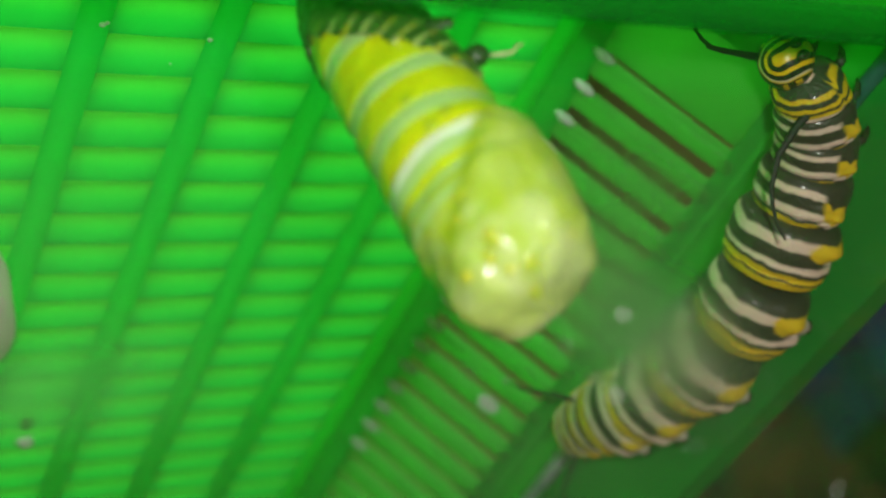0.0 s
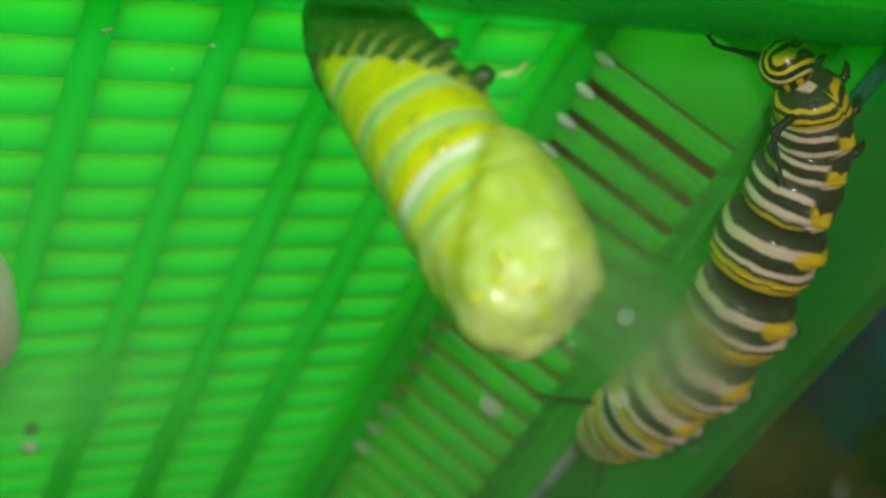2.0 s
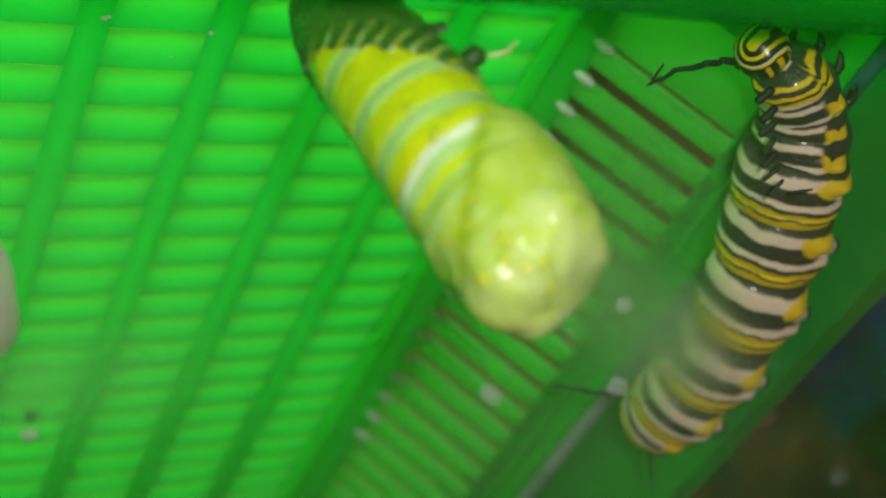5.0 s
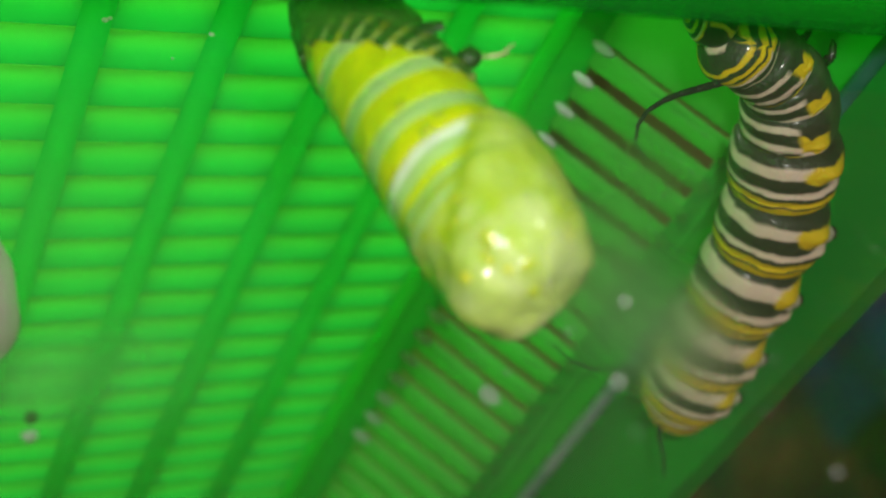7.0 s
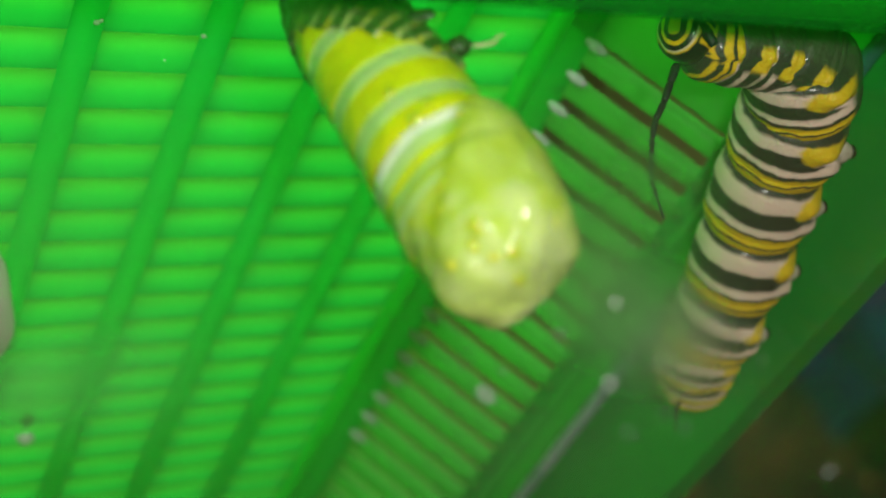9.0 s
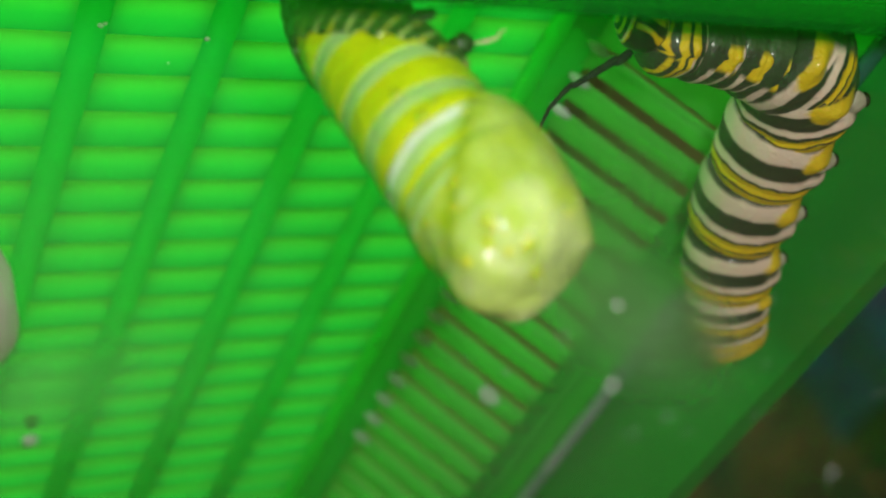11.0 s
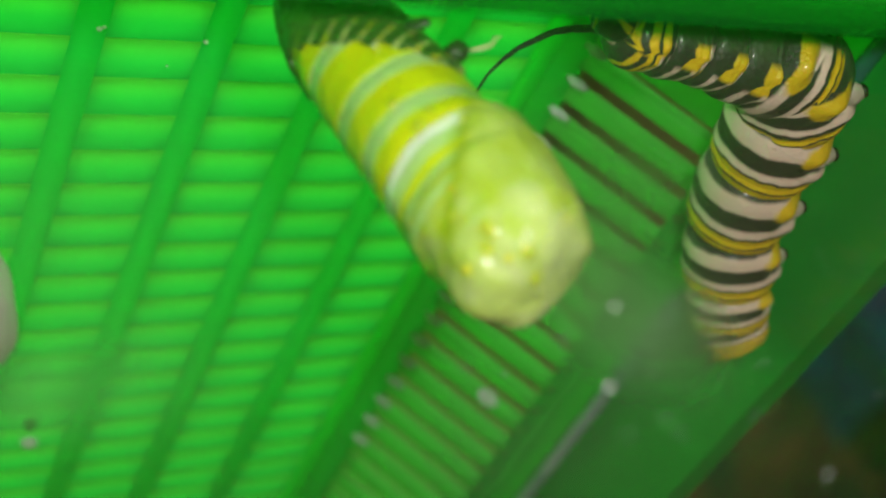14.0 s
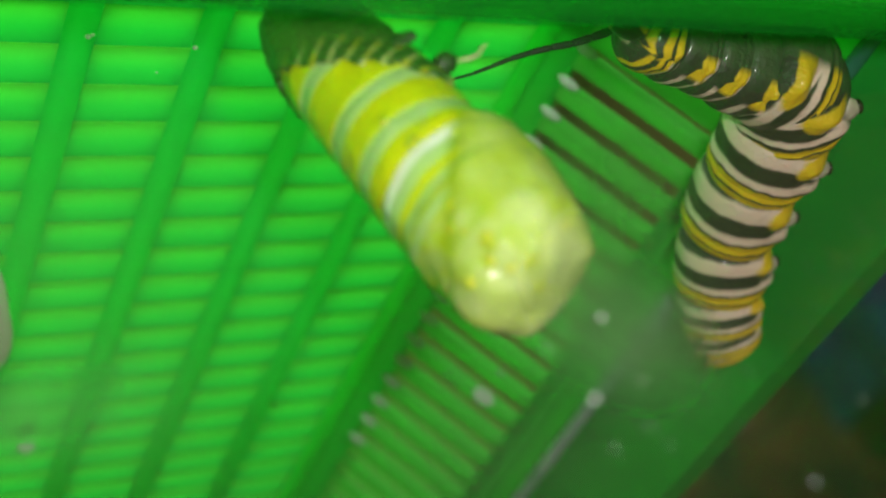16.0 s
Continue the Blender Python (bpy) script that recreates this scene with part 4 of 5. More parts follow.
def caterpillar():
    thing = tagged(new("caterpillar"), label="black, white and yellow banded monarch caterpillar crawling under the lid", category="caterpillar")
    pieces = []
    for i, (length, radius) in enumerate(zip(SEG_LENGTH, SEG_RADIUS)):
        bm, values = segment_mesh(length, radius, i)
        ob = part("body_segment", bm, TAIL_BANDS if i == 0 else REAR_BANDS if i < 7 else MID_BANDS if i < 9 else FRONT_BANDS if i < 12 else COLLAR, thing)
        a = ob.data.attributes.new("along", "FLOAT_VECTOR", "POINT")
        a.data.foreach_set("vector", np.array(values, dtype=np.float32).ravel())
        pieces.append(ob)
        if i in PROLEGS:                              # prolegs with black soles
            for side in (-1, 1):
                leg = part("proleg", tube([(0, side * radius * 0.50, -radius * 0.62), (0, side * radius * 0.54, -radius * 0.82), (0, side * radius * 0.54, -radius * 0.90), (0, side * radius * 0.54, -radius * 0.93)],
                                          [radius * 0.28, radius * 0.18, radius * 0.12, radius * 0.08], 16), LEG_WHITE, ob, "fleshy white and black proleg")
                part("sole", blob(radius * 0.13, radius * 0.13, radius * 0.08), DARK_SKIN, leg, "black sole").location = (0, side * radius * 0.54, -radius * 0.93)
        if i in (10, 11, 12):                         # true legs
            for side in (-1, 1):
                part("leg", tube([(0, side * radius * 0.35, -radius * 0.75), (0.0003, side * radius * 0.45, -radius * 1.02), (0.0007, side * radius * 0.38, -radius * 1.20), (0.0010, side * radius * 0.30, -radius * 1.28)],
                                 [0.00042, 0.00036, 0.00025, 0.00008], 12), DARK_SKIN, ob, "shiny black jointed leg")
    head = part("head", blob(0.0018, 0.0020, 0.0020, 0.05, 3.0, 2.0, 4), HEAD, thing, "black and yellow striped head")
    for side in (-1, 1):
        part("mandible", blob(0.0005, 0.0004, 0.0005, 0.1, 1.0), DARK_SKIN, head).location = (0.0011, side * 0.0005, -0.0016)
    pieces.append(head)
    return thing, pieces


larva, larva_pieces = caterpillar()


def filament(count, length, thick):
    made = []
    for i in range(count):
        r0, r1 = thick * (1 - 0.75 * i / count), thick * (1 - 0.75 * (i + 1) / count)
        pts = [(length * 1.08 * (k / 6 - 0.04), 0, 0) for k in range(7)]
        rad = [r0 * 0.75 if k == 0 else (r0 + (r1 - r0) * k / 6) * (0.8 if k == 6 else 1) for k in range(7)]
        made.append(part("filament", tube(pts, rad, 10), FILAMENT, larva, "thin black fleshy filament"))
    return made


whips = [filament(8, 0.0014, 0.00031), filament(8, 0.0014, 0.00034), filament(4, 0.0021, 0.00024), filament(4, 0.0016, 0.00024)]


# ---- small things ----
def scrap():
    """Pale lump of tissue on the slats."""
    ob = part("tissue_scrap", blob(0.0034, 0.0100, 0.0018, 0.18, 4.0, 1.4, 4), CREAM)
    ob.matrix_world = pose(0.0256, 0.0920, Z_DOME - 0.0014, 0, 0, -12)
    return tagged(ob, label="cream-white crumpled tissue scrap stuck under the lid", category="tissue scrap")


def pellet():
    ob = part("frass_pellet", blob(0.0006, 0.0009, 0.0005, 0.25, 7.0, 2.0), DARK_SKIN)
    ob.matrix_world = pose(0.0337, 0.1105, Z_DOME - 0.0005)
    return tagged(ob, label="small dark frass pellet stuck to the slats", category="frass pellet")


def drop(x, y, z, r, group, mat=WATER):
    ob = part("water_drop", blob(r, r * 0.8, r * 0.8, 0.35, x * 700, 2.5), mat)
    ob.location = (x, y, z)
    return tagged(ob, label="tiny clear water drop clinging to the plastic", category="water drop", group=group)


scrap()
pellet()


def sheet_point(y, down):
    """A point on the sloping vent wall, a share of the way down."""
    return X_DOME + (X_FOOT - X_DOME) * down - 0.0003, y, Z_DOME + (Z_FLANGE - Z_DOME) * down - 0.0002


def froth():
    """A patch of tiny bright bubbles on the vent bars."""
    rng = random.Random(5)
    bm = bmesh.new()
    for _ in range(260):
        a, d = rng.uniform(0, 2 * math.pi), 0.0011 * math.sqrt(rng.random())
        at = sheet_point(0.0993 + d * math.cos(a), 0.674 + d * math.sin(a) / 0.0175)
        bmesh.ops.create_icosphere(bm, subdivisions=2, radius=rng.uniform(0.00006, 0.00016), matrix=Matrix.Translation(at))
    return tagged(part("froth_patch", bm, FROTH), label="patch of tiny white glistening bubbles on the vent bars", category="froth", kind="stuff")


froth()
for y, down, r in ((0.0952, 0.68, 0.00022), (0.0862, 0.82, 0.0002)):
    drop(*sheet_point(y, down), r, "drops on the vent wall", FROTH)
drop(0.0342, 0.1140, Z_DOME - 0.0003, 0.0008, "drops on the slats", FROTH)
for x, y, r in ((0.0298, 0.0623, 0.00022), (0.0301, 0.0621, 0.00016), (0.0378, 0.0630, 0.00020), (0.0355, 0.0655, 0.00010)):
    drop(x, y, Z_DOME - 0.00008, r, "drops on the slats", FROTH)
for x, z, r in ((0.0340, 0.1233, 0.00012), (0.0364, 0.1272, 0.00012), (0.0425, 0.1180, 0.00005), (0.0480, 0.1215, 0.00004)):
    drop(x, Y_SKIRT + 0.0008, z, r, "drops on the front panel", FROTH)


def dust():
    """Fine bright specks on the front panel."""
    rng = random.Random(8)
    bm = bmesh.new()
    for _ in range(70):
        x, z = rng.uniform(0.028, 0.058), rng.uniform(0.115, 0.1315)
        if z > 0.118 + (0.058 - x) * 0.75:
            continue
        size = 0.000015 + 0.00004 * rng.random() ** 3
        bmesh.ops.create_icosphere(bm, subdivisions=1, radius=size, matrix=Matrix.Translation((x, Y_SKIRT + 0.00098, z)))
    ob = part("dust_specks", bm, FROTH)
    return tagged(ob, label="fine pale dust specks on the clear panel", category="dust", kind="stuff")


dust()


# ---- the living things move ----
def frame_of(tangent, belly):
    x = tangent.normalized()
    z = (-belly + belly.dot(x) * x).normalized()
    y = z.cross(x)
    m = Matrix((x, y, z)).transposed().to_4x4()
    return m


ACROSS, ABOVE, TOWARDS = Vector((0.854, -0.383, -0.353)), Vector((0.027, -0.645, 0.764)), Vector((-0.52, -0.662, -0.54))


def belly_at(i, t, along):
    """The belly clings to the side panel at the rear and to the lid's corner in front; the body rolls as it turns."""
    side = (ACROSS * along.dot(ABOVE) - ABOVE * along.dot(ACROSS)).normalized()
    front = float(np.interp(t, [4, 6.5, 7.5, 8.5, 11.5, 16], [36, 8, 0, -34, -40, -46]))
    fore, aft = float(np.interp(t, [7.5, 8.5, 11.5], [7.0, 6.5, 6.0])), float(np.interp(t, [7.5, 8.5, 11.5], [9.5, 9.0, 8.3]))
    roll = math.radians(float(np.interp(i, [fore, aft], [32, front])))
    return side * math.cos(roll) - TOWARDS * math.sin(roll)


def piece_pose(a, b):
    d = (b - a).normalized()
    side = d.cross(Vector((0.5, 0.66, 0.55))).normalized()
    m = Matrix((d, side, d.cross(side))).transposed().to_4x4()
    m.translation = a
    return m


def motions():
    spine = []
    spine.append((0, (0.0779, 0.0929, 0.1542), (0.0776, 0.0910, 0.1535), (0.0775, 0.0898, 0.1530), (0.0775, 0.0882, 0.1525), (0.0775, 0.0861, 0.1517), (0.0778, 0.0831, 0.1507), (0.0781, 0.0777, 0.1490), (0.0781, 0.0695, 0.1479), (0.0778, 0.0626, 0.1492), (0.0779, 0.0579, 0.1511), (0.0777, 0.0540, 0.1523), (0.0769, 0.0515, 0.1532), (0.0752, 0.0493, 0.1541), (0.0730, 0.0473, 0.1544), (0.0713, 0.0468, 0.1552)))
    spine.append((0.5, (0.0779, 0.0929, 0.1542), (0.0776, 0.0910, 0.1535), (0.0775, 0.0898, 0.1530), (0.0775, 0.0882, 0.1525), (0.0775, 0.0861, 0.1517), (0.0778, 0.0831, 0.1507), (0.0781, 0.0777, 0.1490), (0.0781, 0.0695, 0.1479), (0.0778, 0.0626, 0.1492), (0.0779, 0.0579, 0.1511), (0.0778, 0.0544, 0.1523), (0.0771, 0.0517, 0.1531), (0.0763, 0.0501, 0.1538), (0.0741, 0.0484, 0.1542), (0.0745, 0.0477, 0.1532)))
    spine.append((1, (0.0779, 0.0929, 0.1542), (0.0776, 0.0910, 0.1535), (0.0775, 0.0898, 0.1530), (0.0775, 0.0882, 0.1525), (0.0775, 0.0861, 0.1517), (0.0778, 0.0831, 0.1507), (0.0781, 0.0777, 0.1490), (0.0781, 0.0695, 0.1479), (0.0778, 0.0626, 0.1492), (0.0779, 0.0579, 0.1511), (0.0778, 0.0546, 0.1522), (0.0772, 0.0520, 0.1530), (0.0761, 0.0499, 0.1539), (0.0741, 0.0482, 0.1543), (0.0724, 0.0474, 0.1554)))
    spine.append((1.5, (0.0782, 0.0926, 0.1539), (0.0779, 0.0908, 0.1532), (0.0777, 0.0896, 0.1528), (0.0776, 0.0880, 0.1523), (0.0776, 0.0858, 0.1515), (0.0778, 0.0829, 0.1506), (0.0781, 0.0776, 0.1490), (0.0780, 0.0698, 0.1480), (0.0778, 0.0629, 0.1494), (0.0778, 0.0580, 0.1512), (0.0777, 0.0543, 0.1524), (0.0771, 0.0518, 0.1531), (0.0758, 0.0496, 0.1540), (0.0738, 0.0479, 0.1543), (0.0720, 0.0469, 0.1556)))
    spine.append((2, (0.0795, 0.0916, 0.1528), (0.0789, 0.0898, 0.1522), (0.0786, 0.0885, 0.1518), (0.0784, 0.0870, 0.1513), (0.0781, 0.0848, 0.1506), (0.0780, 0.0820, 0.1501), (0.0781, 0.0772, 0.1489), (0.0780, 0.0707, 0.1484), (0.0776, 0.0642, 0.1500), (0.0774, 0.0583, 0.1517), (0.0775, 0.0547, 0.1526), (0.0769, 0.0522, 0.1532), (0.0756, 0.0500, 0.1540), (0.0738, 0.0481, 0.1543), (0.0719, 0.0472, 0.1557)))
    spine.append((2.5, (0.0799, 0.0906, 0.1517), (0.0793, 0.0888, 0.1509), (0.0790, 0.0876, 0.1504), (0.0788, 0.0859, 0.1497), (0.0785, 0.0830, 0.1486), (0.0783, 0.0772, 0.1475), (0.0782, 0.0712, 0.1481), (0.0779, 0.0664, 0.1492), (0.0773, 0.0621, 0.1506), (0.0773, 0.0572, 0.1518), (0.0767, 0.0540, 0.1530), (0.0760, 0.0517, 0.1535), (0.0754, 0.0499, 0.1540), (0.0739, 0.0483, 0.1543), (0.0719, 0.0474, 0.1557)))
    spine.append((3, (0.0801, 0.0898, 0.1504), (0.0795, 0.0877, 0.1496), (0.0792, 0.0866, 0.1491), (0.0789, 0.0851, 0.1485), (0.0785, 0.0824, 0.1477), (0.0783, 0.0771, 0.1470), (0.0782, 0.0693, 0.1473), (0.0778, 0.0632, 0.1494), (0.0768, 0.0583, 0.1511), (0.0766, 0.0553, 0.1523), (0.0764, 0.0533, 0.1531), (0.0755, 0.0514, 0.1537), (0.0749, 0.0498, 0.1541), (0.0736, 0.0481, 0.1543), (0.0717, 0.0474, 0.1555)))
    spine.append((3.5, (0.0801, 0.0889, 0.1500), (0.0795, 0.0870, 0.1493), (0.0792, 0.0859, 0.1489), (0.0789, 0.0843, 0.1482), (0.0785, 0.0820, 0.1475), (0.0783, 0.0768, 0.1469), (0.0782, 0.0692, 0.1472), (0.0778, 0.0632, 0.1493), (0.0769, 0.0582, 0.1510), (0.0766, 0.0551, 0.1523), (0.0763, 0.0531, 0.1532), (0.0753, 0.0511, 0.1537), (0.0748, 0.0497, 0.1542), (0.0734, 0.0480, 0.1543), (0.0714, 0.0473, 0.1556)))
    spine.append((4, (0.0802, 0.0870, 0.1486), (0.0795, 0.0857, 0.1483), (0.0792, 0.0847, 0.1481), (0.0789, 0.0837, 0.1478), (0.0786, 0.0818, 0.1472), (0.0784, 0.0768, 0.1467), (0.0782, 0.0696, 0.1471), (0.0778, 0.0634, 0.1492), (0.0772, 0.0584, 0.1507), (0.0769, 0.0552, 0.1521), (0.0764, 0.0532, 0.1531), (0.0756, 0.0514, 0.1536), (0.0749, 0.0499, 0.1541), (0.0735, 0.0482, 0.1543), (0.0715, 0.0475, 0.1554)))
    spine.append((6.5, (0.0801, 0.0851, 0.1499), (0.0795, 0.0835, 0.1495), (0.0792, 0.0824, 0.1494), (0.0788, 0.0813, 0.1492), (0.0784, 0.0796, 0.1490), (0.0782, 0.0766, 0.1487), (0.0780, 0.0696, 0.1489), (0.0774, 0.0629, 0.1503), (0.0763, 0.0572, 0.1515), (0.0747, 0.0522, 0.1530), (0.0740, 0.0498, 0.1537), (0.0717, 0.0478, 0.1541), (0.0688, 0.0468, 0.1546), (0.0645, 0.0458, 0.1546), (0.0629, 0.0457, 0.1548)))
    spine.append((7, (0.0802, 0.0821, 0.1483), (0.0796, 0.0809, 0.1480), (0.0792, 0.0801, 0.1479), (0.0789, 0.0793, 0.1479), (0.0785, 0.0780, 0.1478), (0.0783, 0.0754, 0.1480), (0.0780, 0.0692, 0.1492), (0.0775, 0.0627, 0.1502), (0.0765, 0.0571, 0.1514), (0.0745, 0.0522, 0.1531), (0.0733, 0.0495, 0.1538), (0.0709, 0.0477, 0.1542), (0.0678, 0.0466, 0.1546), (0.0637, 0.0457, 0.1546), (0.0622, 0.0454, 0.1549)))
    spine.append((7.5, (0.0802, 0.0807, 0.1484), (0.0795, 0.0794, 0.1483), (0.0792, 0.0784, 0.1484), (0.0789, 0.0775, 0.1485), (0.0784, 0.0755, 0.1488), (0.0781, 0.0694, 0.1492), (0.0775, 0.0639, 0.1505), (0.0766, 0.0594, 0.1513), (0.0760, 0.0554, 0.1517), (0.0743, 0.0512, 0.1531), (0.0729, 0.0488, 0.1538), (0.0700, 0.0471, 0.1542), (0.0669, 0.0462, 0.1546), (0.0631, 0.0455, 0.1546), (0.0615, 0.0454, 0.1548)))
    spine.append((8, (0.0802, 0.0800, 0.1484), (0.0795, 0.0786, 0.1482), (0.0792, 0.0776, 0.1482), (0.0789, 0.0766, 0.1483), (0.0784, 0.0742, 0.1487), (0.0780, 0.0680, 0.1496), (0.0768, 0.0614, 0.1514), (0.0753, 0.0559, 0.1521), (0.0747, 0.0521, 0.1522), (0.0733, 0.0491, 0.1532), (0.0710, 0.0477, 0.1540), (0.0685, 0.0469, 0.1543), (0.0658, 0.0463, 0.1546), (0.0619, 0.0456, 0.1546), (0.0607, 0.0454, 0.1545)))
    spine.append((8.5, (0.0802, 0.0794, 0.1481), (0.0795, 0.0781, 0.1481), (0.0792, 0.0771, 0.1482), (0.0789, 0.0762, 0.1482), (0.0784, 0.0740, 0.1488), (0.0780, 0.0676, 0.1494), (0.0769, 0.0612, 0.1513), (0.0754, 0.0552, 0.1520), (0.0742, 0.0499, 0.1524), (0.0727, 0.0466, 0.1533), (0.0703, 0.0459, 0.1540), (0.0678, 0.0458, 0.1543), (0.0652, 0.0459, 0.1546), (0.0618, 0.0456, 0.1546), (0.0603, 0.0456, 0.1545)))
    spine.append((9, (0.0802, 0.0788, 0.1477), (0.0796, 0.0776, 0.1477), (0.0792, 0.0768, 0.1479), (0.0789, 0.0759, 0.1481), (0.0784, 0.0737, 0.1489), (0.0780, 0.0675, 0.1495), (0.0768, 0.0612, 0.1514), (0.0753, 0.0549, 0.1521), (0.0737, 0.0490, 0.1525), (0.0723, 0.0459, 0.1533), (0.0702, 0.0456, 0.1540), (0.0678, 0.0457, 0.1543), (0.0655, 0.0460, 0.1546), (0.0628, 0.0461, 0.1546), (0.0611, 0.0465, 0.1543)))
    spine.append((11.5, (0.0802, 0.0711, 0.1473), (0.0795, 0.0707, 0.1479), (0.0792, 0.0703, 0.1484), (0.0788, 0.0696, 0.1490), (0.0779, 0.0672, 0.1507), (0.0755, 0.0615, 0.1523), (0.0740, 0.0551, 0.1526), (0.0727, 0.0491, 0.1526), (0.0711, 0.0451, 0.1528), (0.0687, 0.0453, 0.1535), (0.0662, 0.0455, 0.1541), (0.0636, 0.0454, 0.1543), (0.0606, 0.0453, 0.1546), (0.0569, 0.0456, 0.1546), (0.0557, 0.0455, 0.1544)))
    spine.append((12.5, (0.0802, 0.0709, 0.1474), (0.0795, 0.0705, 0.1479), (0.0792, 0.0701, 0.1484), (0.0788, 0.0695, 0.1490), (0.0779, 0.0671, 0.1506), (0.0756, 0.0615, 0.1523), (0.0740, 0.0549, 0.1526), (0.0726, 0.0487, 0.1527), (0.0707, 0.0448, 0.1528), (0.0680, 0.0450, 0.1535), (0.0652, 0.0451, 0.1541), (0.0623, 0.0450, 0.1543), (0.0591, 0.0450, 0.1546), (0.0559, 0.0452, 0.1546), (0.0548, 0.0452, 0.1543)))
    spine.append((13.5, (0.0802, 0.0711, 0.1473), (0.0795, 0.0707, 0.1479), (0.0792, 0.0703, 0.1484), (0.0788, 0.0697, 0.1489), (0.0780, 0.0672, 0.1505), (0.0757, 0.0616, 0.1523), (0.0741, 0.0551, 0.1526), (0.0728, 0.0491, 0.1526), (0.0707, 0.0451, 0.1528), (0.0677, 0.0452, 0.1536), (0.0646, 0.0451, 0.1541), (0.0615, 0.0448, 0.1543), (0.0582, 0.0448, 0.1546), (0.0553, 0.0449, 0.1546), (0.0539, 0.0447, 0.1545)))
    spine.append((14.5, (0.0802, 0.0714, 0.1474), (0.0795, 0.0710, 0.1479), (0.0792, 0.0706, 0.1484), (0.0788, 0.0700, 0.1489), (0.0780, 0.0675, 0.1505), (0.0757, 0.0618, 0.1523), (0.0739, 0.0553, 0.1526), (0.0729, 0.0494, 0.1526), (0.0714, 0.0456, 0.1528), (0.0686, 0.0459, 0.1535), (0.0659, 0.0460, 0.1541), (0.0628, 0.0455, 0.1543), (0.0594, 0.0452, 0.1546), (0.0567, 0.0449, 0.1546), (0.0553, 0.0448, 0.1546)))
    spine.append((16, (0.0802, 0.0717, 0.1471), (0.0796, 0.0714, 0.1476), (0.0792, 0.0710, 0.1480), (0.0789, 0.0705, 0.1484), (0.0781, 0.0681, 0.1502), (0.0762, 0.0624, 0.1521), (0.0749, 0.0560, 0.1524), (0.0743, 0.0506, 0.1524), (0.0725, 0.0465, 0.1527), (0.0699, 0.0467, 0.1535), (0.0668, 0.0464, 0.1541), (0.0637, 0.0458, 0.1543), (0.0607, 0.0452, 0.1546), (0.0577, 0.0446, 0.1546), (0.0565, 0.0444, 0.1546)))
    faces = ((-0.55, -0.15, 0.8), (0.1, -0.45, 0.9), (-0.6, -0.05, 0.75), (-0.6, -0.05, 0.75), (-0.55, -0.05, 0.8), (-0.45, -0.05, 0.85), (-0.4, -0.1, 0.9), (-0.35, -0.1, 0.9), (-0.3, -0.1, 0.95), (-0.9, -0.1, 0.3), (-0.9, -0.1, 0.3), (-0.9, -0.1, 0.3), (-0.9, 0, 0.35), (-0.95, 0, 0.3), (-0.6, 0, 0.8), (-1, 0.1, 0.2), (-1, 0.1, 0.2), (-1, 0.2, 0.1), (-1, 0.2, 0.1), (-1, 0.2, 0.1))
    poses = [[] for _ in larva_pieces]
    for (t, *places), face in zip(spine, faces):
        p = [Vector(q) for q in places]
        for i in range(13):
            ahead, back = p[min(13, i + 2)] - p[min(12, i + 1)], p[i] - p[max(0, i - 1)]
            d = (p[i + 1] - p[i]).normalized() * 2 + ahead.normalized() * 0.6
            if i > 0:
                d += back.normalized() * 0.6
            m = frame_of(d, belly_at(i, t, d))
            m.translation = (p[i] + p[i + 1]) / 2
            poses[i].append((t, m))
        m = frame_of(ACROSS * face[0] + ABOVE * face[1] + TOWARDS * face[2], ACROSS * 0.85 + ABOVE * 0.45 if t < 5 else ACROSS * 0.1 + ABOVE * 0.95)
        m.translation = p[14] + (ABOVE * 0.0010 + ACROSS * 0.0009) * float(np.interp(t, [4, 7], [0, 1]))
        poses[13].append((t, m))
    for ob, rows in zip(larva_pieces, poses):
        walk(ob, rows)
    whip_a, whip_b, whip_c, whip_d = [], [], [], []
    whip_a.append((0, (0.0715, 0.0483, 0.1571), (0.0704, 0.0482, 0.1571), (0.0694, 0.0481, 0.1571), (0.0683, 0.0480, 0.1571), (0.0673, 0.0479, 0.1571), (0.0663, 0.0478, 0.1572), (0.0654, 0.0474, 0.1574), (0.0646, 0.0469, 0.1576), (0.0641, 0.0462, 0.1578)))
    whip_a.append((0.5, (0.0728, 0.0489, 0.1567), (0.0721, 0.0485, 0.1569), (0.0713, 0.0481, 0.1570), (0.0706, 0.0476, 0.1571), (0.0701, 0.0470, 0.1572), (0.0700, 0.0463, 0.1571), (0.0700, 0.0456, 0.1568), (0.0700, 0.0451, 0.1563), (0.0701, 0.0446, 0.1558)))
    whip_a.append((1, (0.0727, 0.0485, 0.1570), (0.0715, 0.0485, 0.1571), (0.0702, 0.0484, 0.1572), (0.0691, 0.0484, 0.1572), (0.0679, 0.0484, 0.1573), (0.0667, 0.0483, 0.1574), (0.0656, 0.0481, 0.1576), (0.0647, 0.0476, 0.1579), (0.0645, 0.0467, 0.1582)))
    whip_a.append((1.5, (0.0724, 0.0481, 0.1571), (0.0712, 0.0481, 0.1572), (0.0701, 0.0480, 0.1572), (0.0690, 0.0479, 0.1573), (0.0679, 0.0478, 0.1573), (0.0668, 0.0477, 0.1574), (0.0657, 0.0475, 0.1575), (0.0650, 0.0471, 0.1577), (0.0646, 0.0462, 0.1579)))
